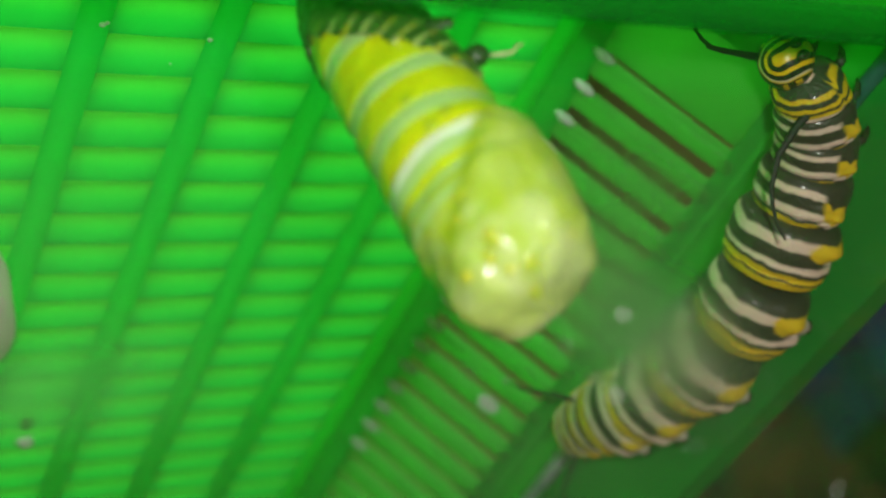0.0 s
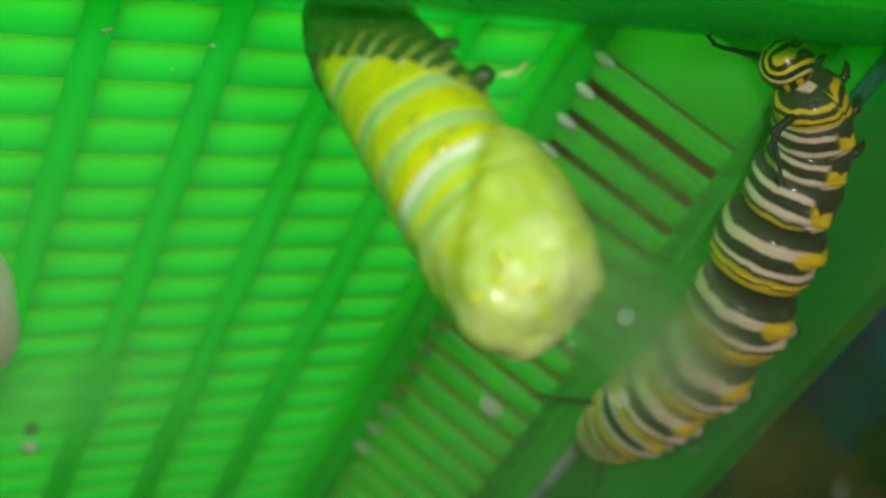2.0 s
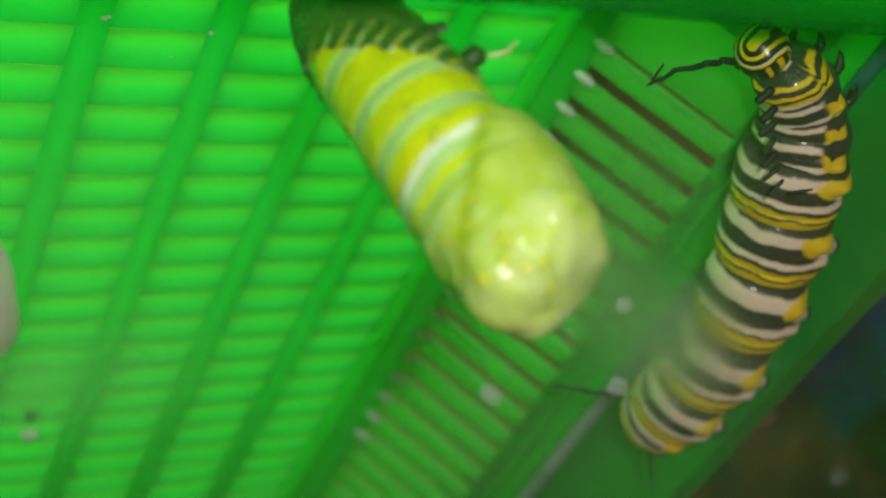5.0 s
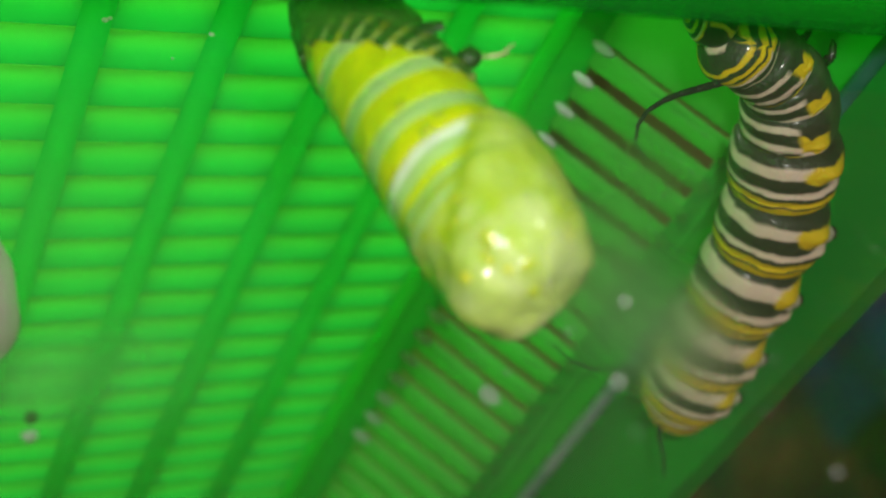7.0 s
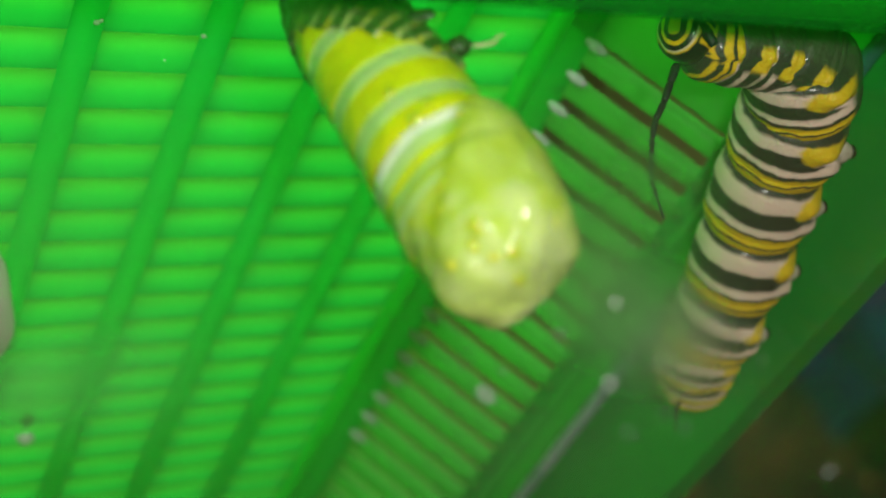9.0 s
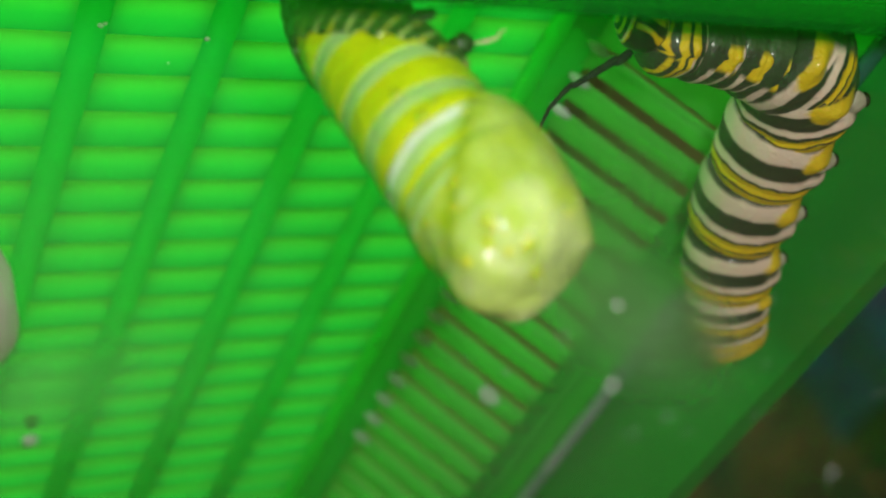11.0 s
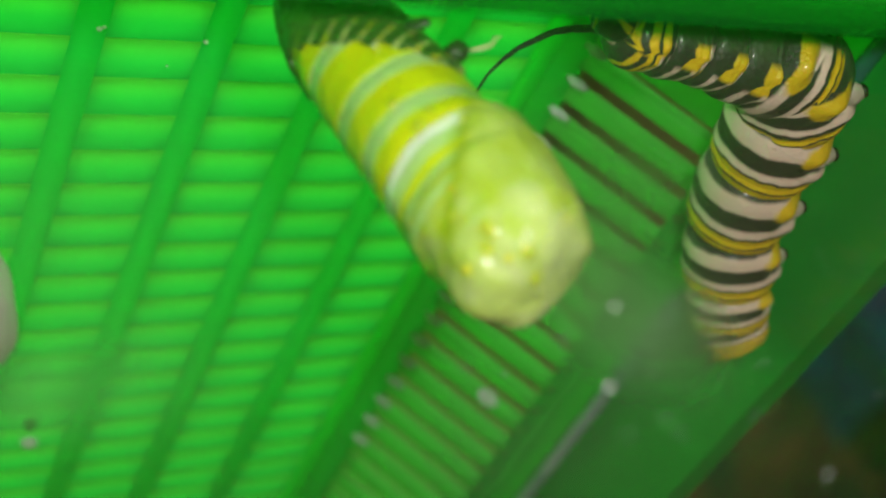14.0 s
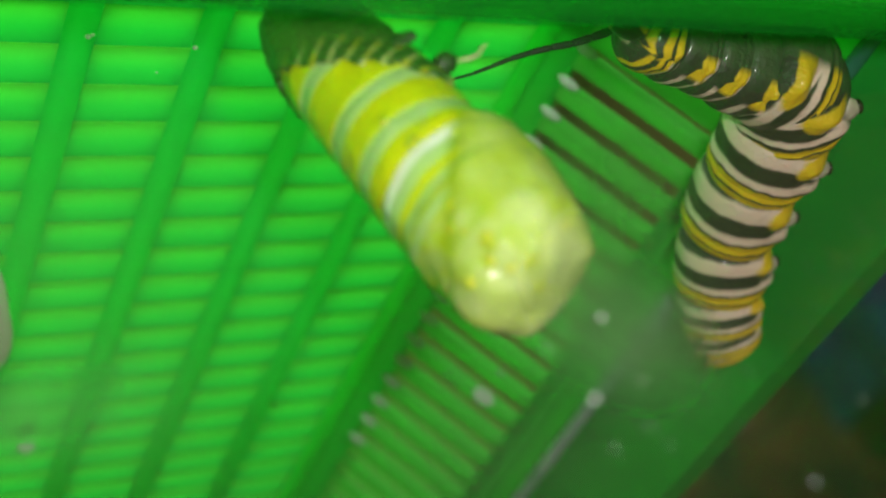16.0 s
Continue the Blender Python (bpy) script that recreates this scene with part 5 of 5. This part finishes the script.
    whip_a.append((2, (0.0723, 0.0483, 0.1573), (0.0713, 0.0482, 0.1573), (0.0704, 0.0480, 0.1573), (0.0694, 0.0479, 0.1573), (0.0684, 0.0477, 0.1573), (0.0674, 0.0476, 0.1573), (0.0665, 0.0474, 0.1573), (0.0657, 0.0470, 0.1575), (0.0654, 0.0463, 0.1576)))
    whip_a.append((2.5, (0.0716, 0.0485, 0.1576), (0.0708, 0.0483, 0.1576), (0.0699, 0.0481, 0.1575), (0.0690, 0.0478, 0.1575), (0.0682, 0.0476, 0.1575), (0.0673, 0.0474, 0.1575), (0.0665, 0.0472, 0.1574), (0.0658, 0.0467, 0.1575), (0.0654, 0.0461, 0.1575)))
    whip_a.append((3, (0.0713, 0.0485, 0.1574), (0.0706, 0.0482, 0.1574), (0.0698, 0.0480, 0.1573), (0.0690, 0.0477, 0.1573), (0.0682, 0.0475, 0.1572), (0.0675, 0.0472, 0.1571), (0.0667, 0.0469, 0.1571), (0.0660, 0.0466, 0.1571), (0.0656, 0.0460, 0.1570)))
    whip_a.append((3.5, (0.0711, 0.0484, 0.1575), (0.0702, 0.0482, 0.1574), (0.0693, 0.0481, 0.1574), (0.0684, 0.0479, 0.1573), (0.0675, 0.0477, 0.1573), (0.0667, 0.0475, 0.1572), (0.0659, 0.0472, 0.1572), (0.0653, 0.0467, 0.1573), (0.0650, 0.0461, 0.1573)))
    whip_a.append((4, (0.0710, 0.0488, 0.1573), (0.0699, 0.0487, 0.1575), (0.0688, 0.0485, 0.1576), (0.0677, 0.0484, 0.1577), (0.0666, 0.0483, 0.1577), (0.0655, 0.0482, 0.1578), (0.0645, 0.0481, 0.1578), (0.0635, 0.0477, 0.1581), (0.0630, 0.0470, 0.1583)))
    whip_a.append((6.5, (0.0665, 0.0483, 0.1530), (0.0651, 0.0487, 0.1529), (0.0636, 0.0490, 0.1527), (0.0622, 0.0494, 0.1524), (0.0609, 0.0499, 0.1520), (0.0598, 0.0504, 0.1514), (0.0590, 0.0510, 0.1503), (0.0586, 0.0514, 0.1491), (0.0588, 0.0514, 0.1478)))
    whip_a.append((7, (0.0656, 0.0479, 0.1532), (0.0643, 0.0483, 0.1530), (0.0629, 0.0486, 0.1528), (0.0615, 0.0489, 0.1526), (0.0602, 0.0493, 0.1523), (0.0589, 0.0498, 0.1518), (0.0580, 0.0503, 0.1510), (0.0574, 0.0508, 0.1498), (0.0575, 0.0508, 0.1486)))
    whip_a.append((7.5, (0.0650, 0.0477, 0.1528), (0.0635, 0.0481, 0.1526), (0.0620, 0.0486, 0.1523), (0.0606, 0.0490, 0.1521), (0.0593, 0.0496, 0.1515), (0.0582, 0.0502, 0.1507), (0.0572, 0.0508, 0.1497), (0.0567, 0.0513, 0.1485), (0.0565, 0.0517, 0.1472)))
    whip_a.append((8, (0.0636, 0.0475, 0.1534), (0.0621, 0.0480, 0.1531), (0.0607, 0.0484, 0.1528), (0.0593, 0.0489, 0.1524), (0.0581, 0.0495, 0.1518), (0.0570, 0.0502, 0.1509), (0.0561, 0.0508, 0.1499), (0.0555, 0.0513, 0.1487), (0.0555, 0.0515, 0.1474)))
    whip_a.append((8.5, (0.0629, 0.0468, 0.1539), (0.0615, 0.0470, 0.1538), (0.0601, 0.0472, 0.1538), (0.0587, 0.0474, 0.1538), (0.0574, 0.0477, 0.1536), (0.0562, 0.0481, 0.1531), (0.0552, 0.0486, 0.1524), (0.0544, 0.0491, 0.1514), (0.0538, 0.0495, 0.1503)))
    whip_a.append((9, (0.0620, 0.0477, 0.1540), (0.0612, 0.0483, 0.1529), (0.0604, 0.0490, 0.1517), (0.0595, 0.0496, 0.1507), (0.0589, 0.0502, 0.1495), (0.0584, 0.0507, 0.1482), (0.0580, 0.0512, 0.1469), (0.0579, 0.0515, 0.1455), (0.0578, 0.0518, 0.1441)))
    whip_a.append((11.5, (0.0569, 0.0466, 0.1547), (0.0557, 0.0470, 0.1542), (0.0545, 0.0474, 0.1538), (0.0533, 0.0478, 0.1534), (0.0521, 0.0481, 0.1530), (0.0510, 0.0485, 0.1524), (0.0500, 0.0490, 0.1518), (0.0492, 0.0494, 0.1510), (0.0484, 0.0498, 0.1500)))
    whip_a.append((12, (0.0562, 0.0462, 0.1549), (0.0552, 0.0468, 0.1541), (0.0542, 0.0473, 0.1534), (0.0531, 0.0477, 0.1528), (0.0521, 0.0482, 0.1521), (0.0511, 0.0487, 0.1513), (0.0504, 0.0491, 0.1503), (0.0498, 0.0496, 0.1493), (0.0493, 0.0499, 0.1482)))
    whip_a.append((12.5, (0.0555, 0.0463, 0.1546), (0.0545, 0.0467, 0.1540), (0.0535, 0.0471, 0.1534), (0.0525, 0.0475, 0.1528), (0.0515, 0.0478, 0.1522), (0.0506, 0.0482, 0.1515), (0.0498, 0.0486, 0.1507), (0.0491, 0.0489, 0.1498), (0.0486, 0.0493, 0.1488)))
    whip_a.append((13, (0.0558, 0.0457, 0.1545), (0.0546, 0.0460, 0.1542), (0.0534, 0.0463, 0.1539), (0.0522, 0.0466, 0.1536), (0.0511, 0.0470, 0.1531), (0.0500, 0.0474, 0.1525), (0.0491, 0.0478, 0.1518), (0.0482, 0.0482, 0.1510), (0.0475, 0.0486, 0.1501)))
    whip_a.append((13.5, (0.0548, 0.0455, 0.1552), (0.0533, 0.0456, 0.1553), (0.0519, 0.0459, 0.1553), (0.0504, 0.0463, 0.1551), (0.0491, 0.0467, 0.1547), (0.0480, 0.0473, 0.1540), (0.0471, 0.0479, 0.1530), (0.0464, 0.0485, 0.1519), (0.0460, 0.0489, 0.1506)))
    whip_a.append((14, (0.0557, 0.0456, 0.1550), (0.0543, 0.0456, 0.1552), (0.0529, 0.0458, 0.1553), (0.0515, 0.0461, 0.1552), (0.0502, 0.0465, 0.1548), (0.0489, 0.0469, 0.1544), (0.0477, 0.0474, 0.1538), (0.0466, 0.0480, 0.1531), (0.0457, 0.0485, 0.1522)))
    whip_a.append((14.5, (0.0560, 0.0457, 0.1554), (0.0550, 0.0462, 0.1546), (0.0540, 0.0467, 0.1539), (0.0530, 0.0471, 0.1533), (0.0520, 0.0476, 0.1526), (0.0510, 0.0480, 0.1520), (0.0499, 0.0484, 0.1514), (0.0488, 0.0487, 0.1510), (0.0477, 0.0490, 0.1506)))
    whip_a.append((15, (0.0567, 0.0456, 0.1553), (0.0554, 0.0461, 0.1549), (0.0540, 0.0465, 0.1547), (0.0526, 0.0468, 0.1544), (0.0513, 0.0472, 0.1541), (0.0501, 0.0477, 0.1536), (0.0490, 0.0482, 0.1529), (0.0479, 0.0488, 0.1522), (0.0470, 0.0493, 0.1513)))
    whip_a.append((15.5, (0.0564, 0.0457, 0.1558), (0.0551, 0.0460, 0.1557), (0.0537, 0.0463, 0.1556), (0.0524, 0.0466, 0.1554), (0.0511, 0.0469, 0.1551), (0.0498, 0.0472, 0.1548), (0.0486, 0.0477, 0.1543), (0.0475, 0.0481, 0.1538), (0.0464, 0.0486, 0.1532)))
    whip_a.append((16, (0.0571, 0.0458, 0.1556), (0.0556, 0.0462, 0.1553), (0.0541, 0.0466, 0.1551), (0.0526, 0.0469, 0.1550), (0.0512, 0.0473, 0.1549), (0.0497, 0.0477, 0.1547), (0.0484, 0.0481, 0.1544), (0.0470, 0.0485, 0.1541), (0.0456, 0.0488, 0.1539)))
    whip_b.append((0, (0.0731, 0.0489, 0.1522), (0.0724, 0.0498, 0.1518), (0.0718, 0.0507, 0.1512), (0.0713, 0.0516, 0.1507), (0.0710, 0.0524, 0.1499), (0.0708, 0.0533, 0.1491), (0.0708, 0.0540, 0.1481), (0.0711, 0.0547, 0.1472), (0.0715, 0.0552, 0.1461)))
    whip_b.append((0.5, (0.0731, 0.0493, 0.1520), (0.0727, 0.0501, 0.1516), (0.0722, 0.0508, 0.1511), (0.0718, 0.0515, 0.1507), (0.0713, 0.0523, 0.1502), (0.0712, 0.0529, 0.1495), (0.0711, 0.0536, 0.1489), (0.0711, 0.0542, 0.1481), (0.0711, 0.0548, 0.1473)))
    whip_b.append((1, (0.0724, 0.0499, 0.1524), (0.0721, 0.0503, 0.1523), (0.0717, 0.0507, 0.1521), (0.0715, 0.0511, 0.1519), (0.0713, 0.0515, 0.1516), (0.0713, 0.0518, 0.1512), (0.0713, 0.0522, 0.1508), (0.0713, 0.0525, 0.1504), (0.0714, 0.0528, 0.1499)))
    whip_b.append((1.5, (0.0724, 0.0494, 0.1527), (0.0722, 0.0497, 0.1526), (0.0720, 0.0499, 0.1526), (0.0718, 0.0501, 0.1525), (0.0717, 0.0503, 0.1524), (0.0716, 0.0505, 0.1522), (0.0715, 0.0507, 0.1521), (0.0714, 0.0509, 0.1518), (0.0714, 0.0511, 0.1516)))
    whip_b.append((2, (0.0725, 0.0496, 0.1528), (0.0721, 0.0500, 0.1527), (0.0717, 0.0504, 0.1526), (0.0715, 0.0508, 0.1523), (0.0713, 0.0513, 0.1520), (0.0714, 0.0516, 0.1515), (0.0715, 0.0519, 0.1510), (0.0716, 0.0523, 0.1505), (0.0717, 0.0526, 0.1500)))
    whip_b.append((2.5, (0.0718, 0.0497, 0.1523), (0.0714, 0.0500, 0.1523), (0.0710, 0.0503, 0.1522), (0.0707, 0.0507, 0.1521), (0.0705, 0.0511, 0.1518), (0.0704, 0.0514, 0.1515), (0.0704, 0.0518, 0.1511), (0.0703, 0.0521, 0.1507), (0.0703, 0.0525, 0.1503)))
    whip_b.append((3, (0.0715, 0.0494, 0.1521), (0.0709, 0.0499, 0.1521), (0.0704, 0.0505, 0.1518), (0.0701, 0.0512, 0.1513), (0.0701, 0.0517, 0.1506), (0.0701, 0.0522, 0.1500), (0.0704, 0.0526, 0.1492), (0.0709, 0.0528, 0.1486), (0.0716, 0.0526, 0.1481)))
    whip_b.append((3.5, (0.0714, 0.0492, 0.1521), (0.0708, 0.0498, 0.1520), (0.0703, 0.0503, 0.1518), (0.0700, 0.0510, 0.1513), (0.0700, 0.0515, 0.1506), (0.0700, 0.0520, 0.1499), (0.0704, 0.0523, 0.1492), (0.0709, 0.0524, 0.1486), (0.0716, 0.0523, 0.1481)))
    whip_b.append((4, (0.0713, 0.0493, 0.1525), (0.0713, 0.0504, 0.1513), (0.0713, 0.0514, 0.1500), (0.0713, 0.0525, 0.1487), (0.0715, 0.0534, 0.1473), (0.0717, 0.0543, 0.1459), (0.0721, 0.0552, 0.1446), (0.0729, 0.0557, 0.1432), (0.0739, 0.0559, 0.1419)))
    whip_b.append((6.5, (0.0667, 0.0461, 0.1533), (0.0666, 0.0460, 0.1535), (0.0665, 0.0459, 0.1537), (0.0664, 0.0458, 0.1539), (0.0663, 0.0458, 0.1541), (0.0662, 0.0457, 0.1543), (0.0660, 0.0456, 0.1545), (0.0659, 0.0456, 0.1547), (0.0658, 0.0455, 0.1549)))
    whip_b.append((8.5, (0.0634, 0.0444, 0.1524), (0.0633, 0.0443, 0.1526), (0.0632, 0.0443, 0.1528), (0.0631, 0.0442, 0.1530), (0.0630, 0.0441, 0.1532), (0.0629, 0.0440, 0.1534), (0.0628, 0.0439, 0.1536), (0.0627, 0.0439, 0.1538), (0.0625, 0.0438, 0.1540)))
    whip_b.append((11.5, (0.0573, 0.0448, 0.1533), (0.0572, 0.0447, 0.1535), (0.0571, 0.0446, 0.1537), (0.0570, 0.0445, 0.1538), (0.0569, 0.0445, 0.1540), (0.0568, 0.0444, 0.1542), (0.0567, 0.0444, 0.1544), (0.0565, 0.0443, 0.1546), (0.0564, 0.0442, 0.1548)))
    whip_b.append((16, (0.0589, 0.0443, 0.1529), (0.0588, 0.0442, 0.1531), (0.0587, 0.0441, 0.1533), (0.0586, 0.0440, 0.1535), (0.0585, 0.0440, 0.1537), (0.0584, 0.0439, 0.1539), (0.0583, 0.0438, 0.1541), (0.0582, 0.0437, 0.1543), (0.0581, 0.0437, 0.1545)))
    whip_c.append((0, (0.0746, 0.0869, 0.1540), (0.0731, 0.0868, 0.1545), (0.0715, 0.0867, 0.1550), (0.0700, 0.0867, 0.1554), (0.0686, 0.0864, 0.1559)))
    whip_c.append((1.5, (0.0748, 0.0868, 0.1537), (0.0733, 0.0866, 0.1542), (0.0718, 0.0865, 0.1546), (0.0704, 0.0864, 0.1551), (0.0689, 0.0862, 0.1555)))
    whip_c.append((2.5, (0.0760, 0.0842, 0.1517), (0.0744, 0.0844, 0.1518), (0.0729, 0.0845, 0.1521), (0.0714, 0.0844, 0.1525), (0.0699, 0.0848, 0.1523)))
    whip_c.append((3, (0.0758, 0.0839, 0.1502), (0.0741, 0.0840, 0.1506), (0.0723, 0.0841, 0.1511), (0.0706, 0.0841, 0.1516), (0.0692, 0.0848, 0.1510)))
    whip_c.append((4, (0.0750, 0.0828, 0.1499), (0.0734, 0.0829, 0.1502), (0.0717, 0.0830, 0.1505), (0.0701, 0.0830, 0.1509), (0.0685, 0.0834, 0.1509)))
    whip_c.append((6.5, (0.0759, 0.0803, 0.1505), (0.0741, 0.0803, 0.1512), (0.0723, 0.0804, 0.1517), (0.0705, 0.0803, 0.1523), (0.0690, 0.0799, 0.1533)))
    whip_c.append((7, (0.0750, 0.0783, 0.1501), (0.0729, 0.0786, 0.1507), (0.0707, 0.0790, 0.1511), (0.0689, 0.0789, 0.1519), (0.0673, 0.0782, 0.1532)))
    whip_c.append((8, (0.0753, 0.0757, 0.1501), (0.0737, 0.0758, 0.1504), (0.0721, 0.0759, 0.1507), (0.0705, 0.0762, 0.1508), (0.0690, 0.0765, 0.1508)))
    whip_c.append((9, (0.0753, 0.0748, 0.1502), (0.0736, 0.0751, 0.1504), (0.0719, 0.0753, 0.1507), (0.0703, 0.0754, 0.1510), (0.0688, 0.0759, 0.1507)))
    whip_c.append((11.5, (0.0764, 0.0703, 0.1478), (0.0756, 0.0703, 0.1475), (0.0748, 0.0703, 0.1471), (0.0741, 0.0703, 0.1467), (0.0735, 0.0703, 0.1462)))
    whip_c.append((16, (0.0770, 0.0703, 0.1477), (0.0762, 0.0703, 0.1474), (0.0754, 0.0703, 0.1470), (0.0747, 0.0703, 0.1466), (0.0740, 0.0703, 0.1461)))
    whip_d.append((0, (0.0768, 0.0915, 0.1518), (0.0761, 0.0919, 0.1509), (0.0754, 0.0924, 0.1499), (0.0747, 0.0929, 0.1489), (0.0740, 0.0933, 0.1479)))
    whip_d.append((1.5, (0.0774, 0.0911, 0.1514), (0.0767, 0.0916, 0.1504), (0.0760, 0.0921, 0.1493), (0.0753, 0.0926, 0.1483), (0.0747, 0.0930, 0.1472)))
    whip_d.append((2.5, (0.0791, 0.0885, 0.1497), (0.0786, 0.0888, 0.1486), (0.0782, 0.0892, 0.1474), (0.0777, 0.0896, 0.1463), (0.0773, 0.0900, 0.1452)))
    whip_d.append((3, (0.0795, 0.0873, 0.1483), (0.0791, 0.0877, 0.1470), (0.0787, 0.0881, 0.1458), (0.0783, 0.0885, 0.1445), (0.0780, 0.0889, 0.1433)))
    whip_d.append((4, (0.0787, 0.0852, 0.1478), (0.0783, 0.0856, 0.1466), (0.0779, 0.0860, 0.1454), (0.0775, 0.0863, 0.1442), (0.0772, 0.0867, 0.1430)))
    whip_d.append((6.5, (0.0787, 0.0831, 0.1490), (0.0781, 0.0837, 0.1476), (0.0777, 0.0842, 0.1463), (0.0773, 0.0848, 0.1449), (0.0770, 0.0852, 0.1435)))
    whip_d.append((7, (0.0776, 0.0809, 0.1480), (0.0771, 0.0816, 0.1466), (0.0767, 0.0821, 0.1452), (0.0766, 0.0826, 0.1437), (0.0761, 0.0831, 0.1423)))
    whip_d.append((8, (0.0782, 0.0786, 0.1478), (0.0777, 0.0787, 0.1469), (0.0772, 0.0789, 0.1461), (0.0768, 0.0790, 0.1452), (0.0764, 0.0791, 0.1443)))
    whip_d.append((9, (0.0779, 0.0778, 0.1473), (0.0774, 0.0779, 0.1465), (0.0768, 0.0780, 0.1458), (0.0763, 0.0781, 0.1450), (0.0759, 0.0782, 0.1443)))
    whip_d.append((11.5, (0.0771, 0.0712, 0.1478), (0.0766, 0.0712, 0.1472), (0.0762, 0.0711, 0.1466), (0.0757, 0.0711, 0.1459), (0.0752, 0.0710, 0.1453)))
    whip_d.append((16, (0.0775, 0.0715, 0.1476), (0.0770, 0.0714, 0.1470), (0.0765, 0.0714, 0.1464), (0.0761, 0.0714, 0.1458), (0.0756, 0.0713, 0.1452)))
    for chain, rows in zip(whips, (whip_a, whip_b, whip_c, whip_d)):
        for i, ob in enumerate(chain):
            walk(ob, [(r[0], piece_pose(Vector(r[1 + i]), Vector(r[2 + i]))) for r in rows])
    walk(pupa, [
        (0, pose(0.03905, 0.04411, 0.13211, -0.71, -5.51, -24.11)),
        (0.5, pose(0.03923, 0.04407, 0.13199, -1.08, -7.00, -25.07)),
        (1, pose(0.03926, 0.04435, 0.13163, -0.99, -6.63, -24.83)),
        (1.5, pose(0.03934, 0.04446, 0.13142, -0.97, -6.57, -24.79)),
        (2, pose(0.03921, 0.04456, 0.13142, -0.72, -5.52, -24.12)),
        (2.5, pose(0.03933, 0.04412, 0.13183, -1.10, -7.11, -25.14)),
        (3, pose(0.03845, 0.04463, 0.13206, -0.18, -3.49, -22.80)),
        (3.5, pose(0.03908, 0.04405, 0.13216, -0.90, -6.26, -24.60)),
        (4, pose(0.03978, 0.04379, 0.13180, -1.50, -8.87, -26.26)),
        (4.2, pose(0.03979, 0.04386, 0.13172, -1.56, -9.17, -26.45)),
        (6.3, pose(0.03931, 0.04402, 0.13198, -1.10, -7.10, -25.13)),
        (6.5, pose(0.03910, 0.04397, 0.13223, -0.98, -6.57, -24.79)),
        (7, pose(0.03890, 0.04448, 0.13181, -0.99, -6.62, -24.83)),
        (7.5, pose(0.03933, 0.04427, 0.13166, -1.37, -8.26, -25.87)),
        (8, pose(0.03922, 0.04438, 0.13163, -0.88, -6.17, -24.54)),
        (8.5, pose(0.03906, 0.04414, 0.13207, -1.13, -7.23, -25.22)),
        (9, pose(0.03864, 0.04422, 0.13237, -0.77, -5.73, -24.25)),
        (9.2, pose(0.03934, 0.04394, 0.13204, -1.20, -7.52, -25.40)),
        (11.3, pose(0.03920, 0.04365, 0.13253, -1.32, -8.07, -25.75)),
        (11.5, pose(0.03910, 0.04391, 0.13231, -1.25, -7.74, -25.54)),
        (12, pose(0.03861, 0.04415, 0.13249, -0.77, -5.74, -24.26)),
        (12.5, pose(0.03968, 0.04313, 0.13270, -1.94, -11.05, -27.62)),
        (13, pose(0.03976, 0.04338, 0.13232, -1.91, -10.89, -27.53)),
        (13.5, pose(0.03938, 0.04389, 0.13207, -1.58, -9.27, -26.51)),
        (14, pose(0.03937, 0.04368, 0.13234, -1.56, -9.18, -26.45)),
        (14.5, pose(0.03962, 0.04328, 0.13257, -1.89, -10.76, -27.45)),
        (15, pose(0.03915, 0.04357, 0.13267, -1.43, -8.56, -26.06)),
        (15.5, pose(0.03907, 0.04367, 0.13263, -1.40, -8.40, -25.96)),
        (16, pose(0.04007, 0.04331, 0.13210, -2.09, -11.84, -28.12)),
    ])


motions()
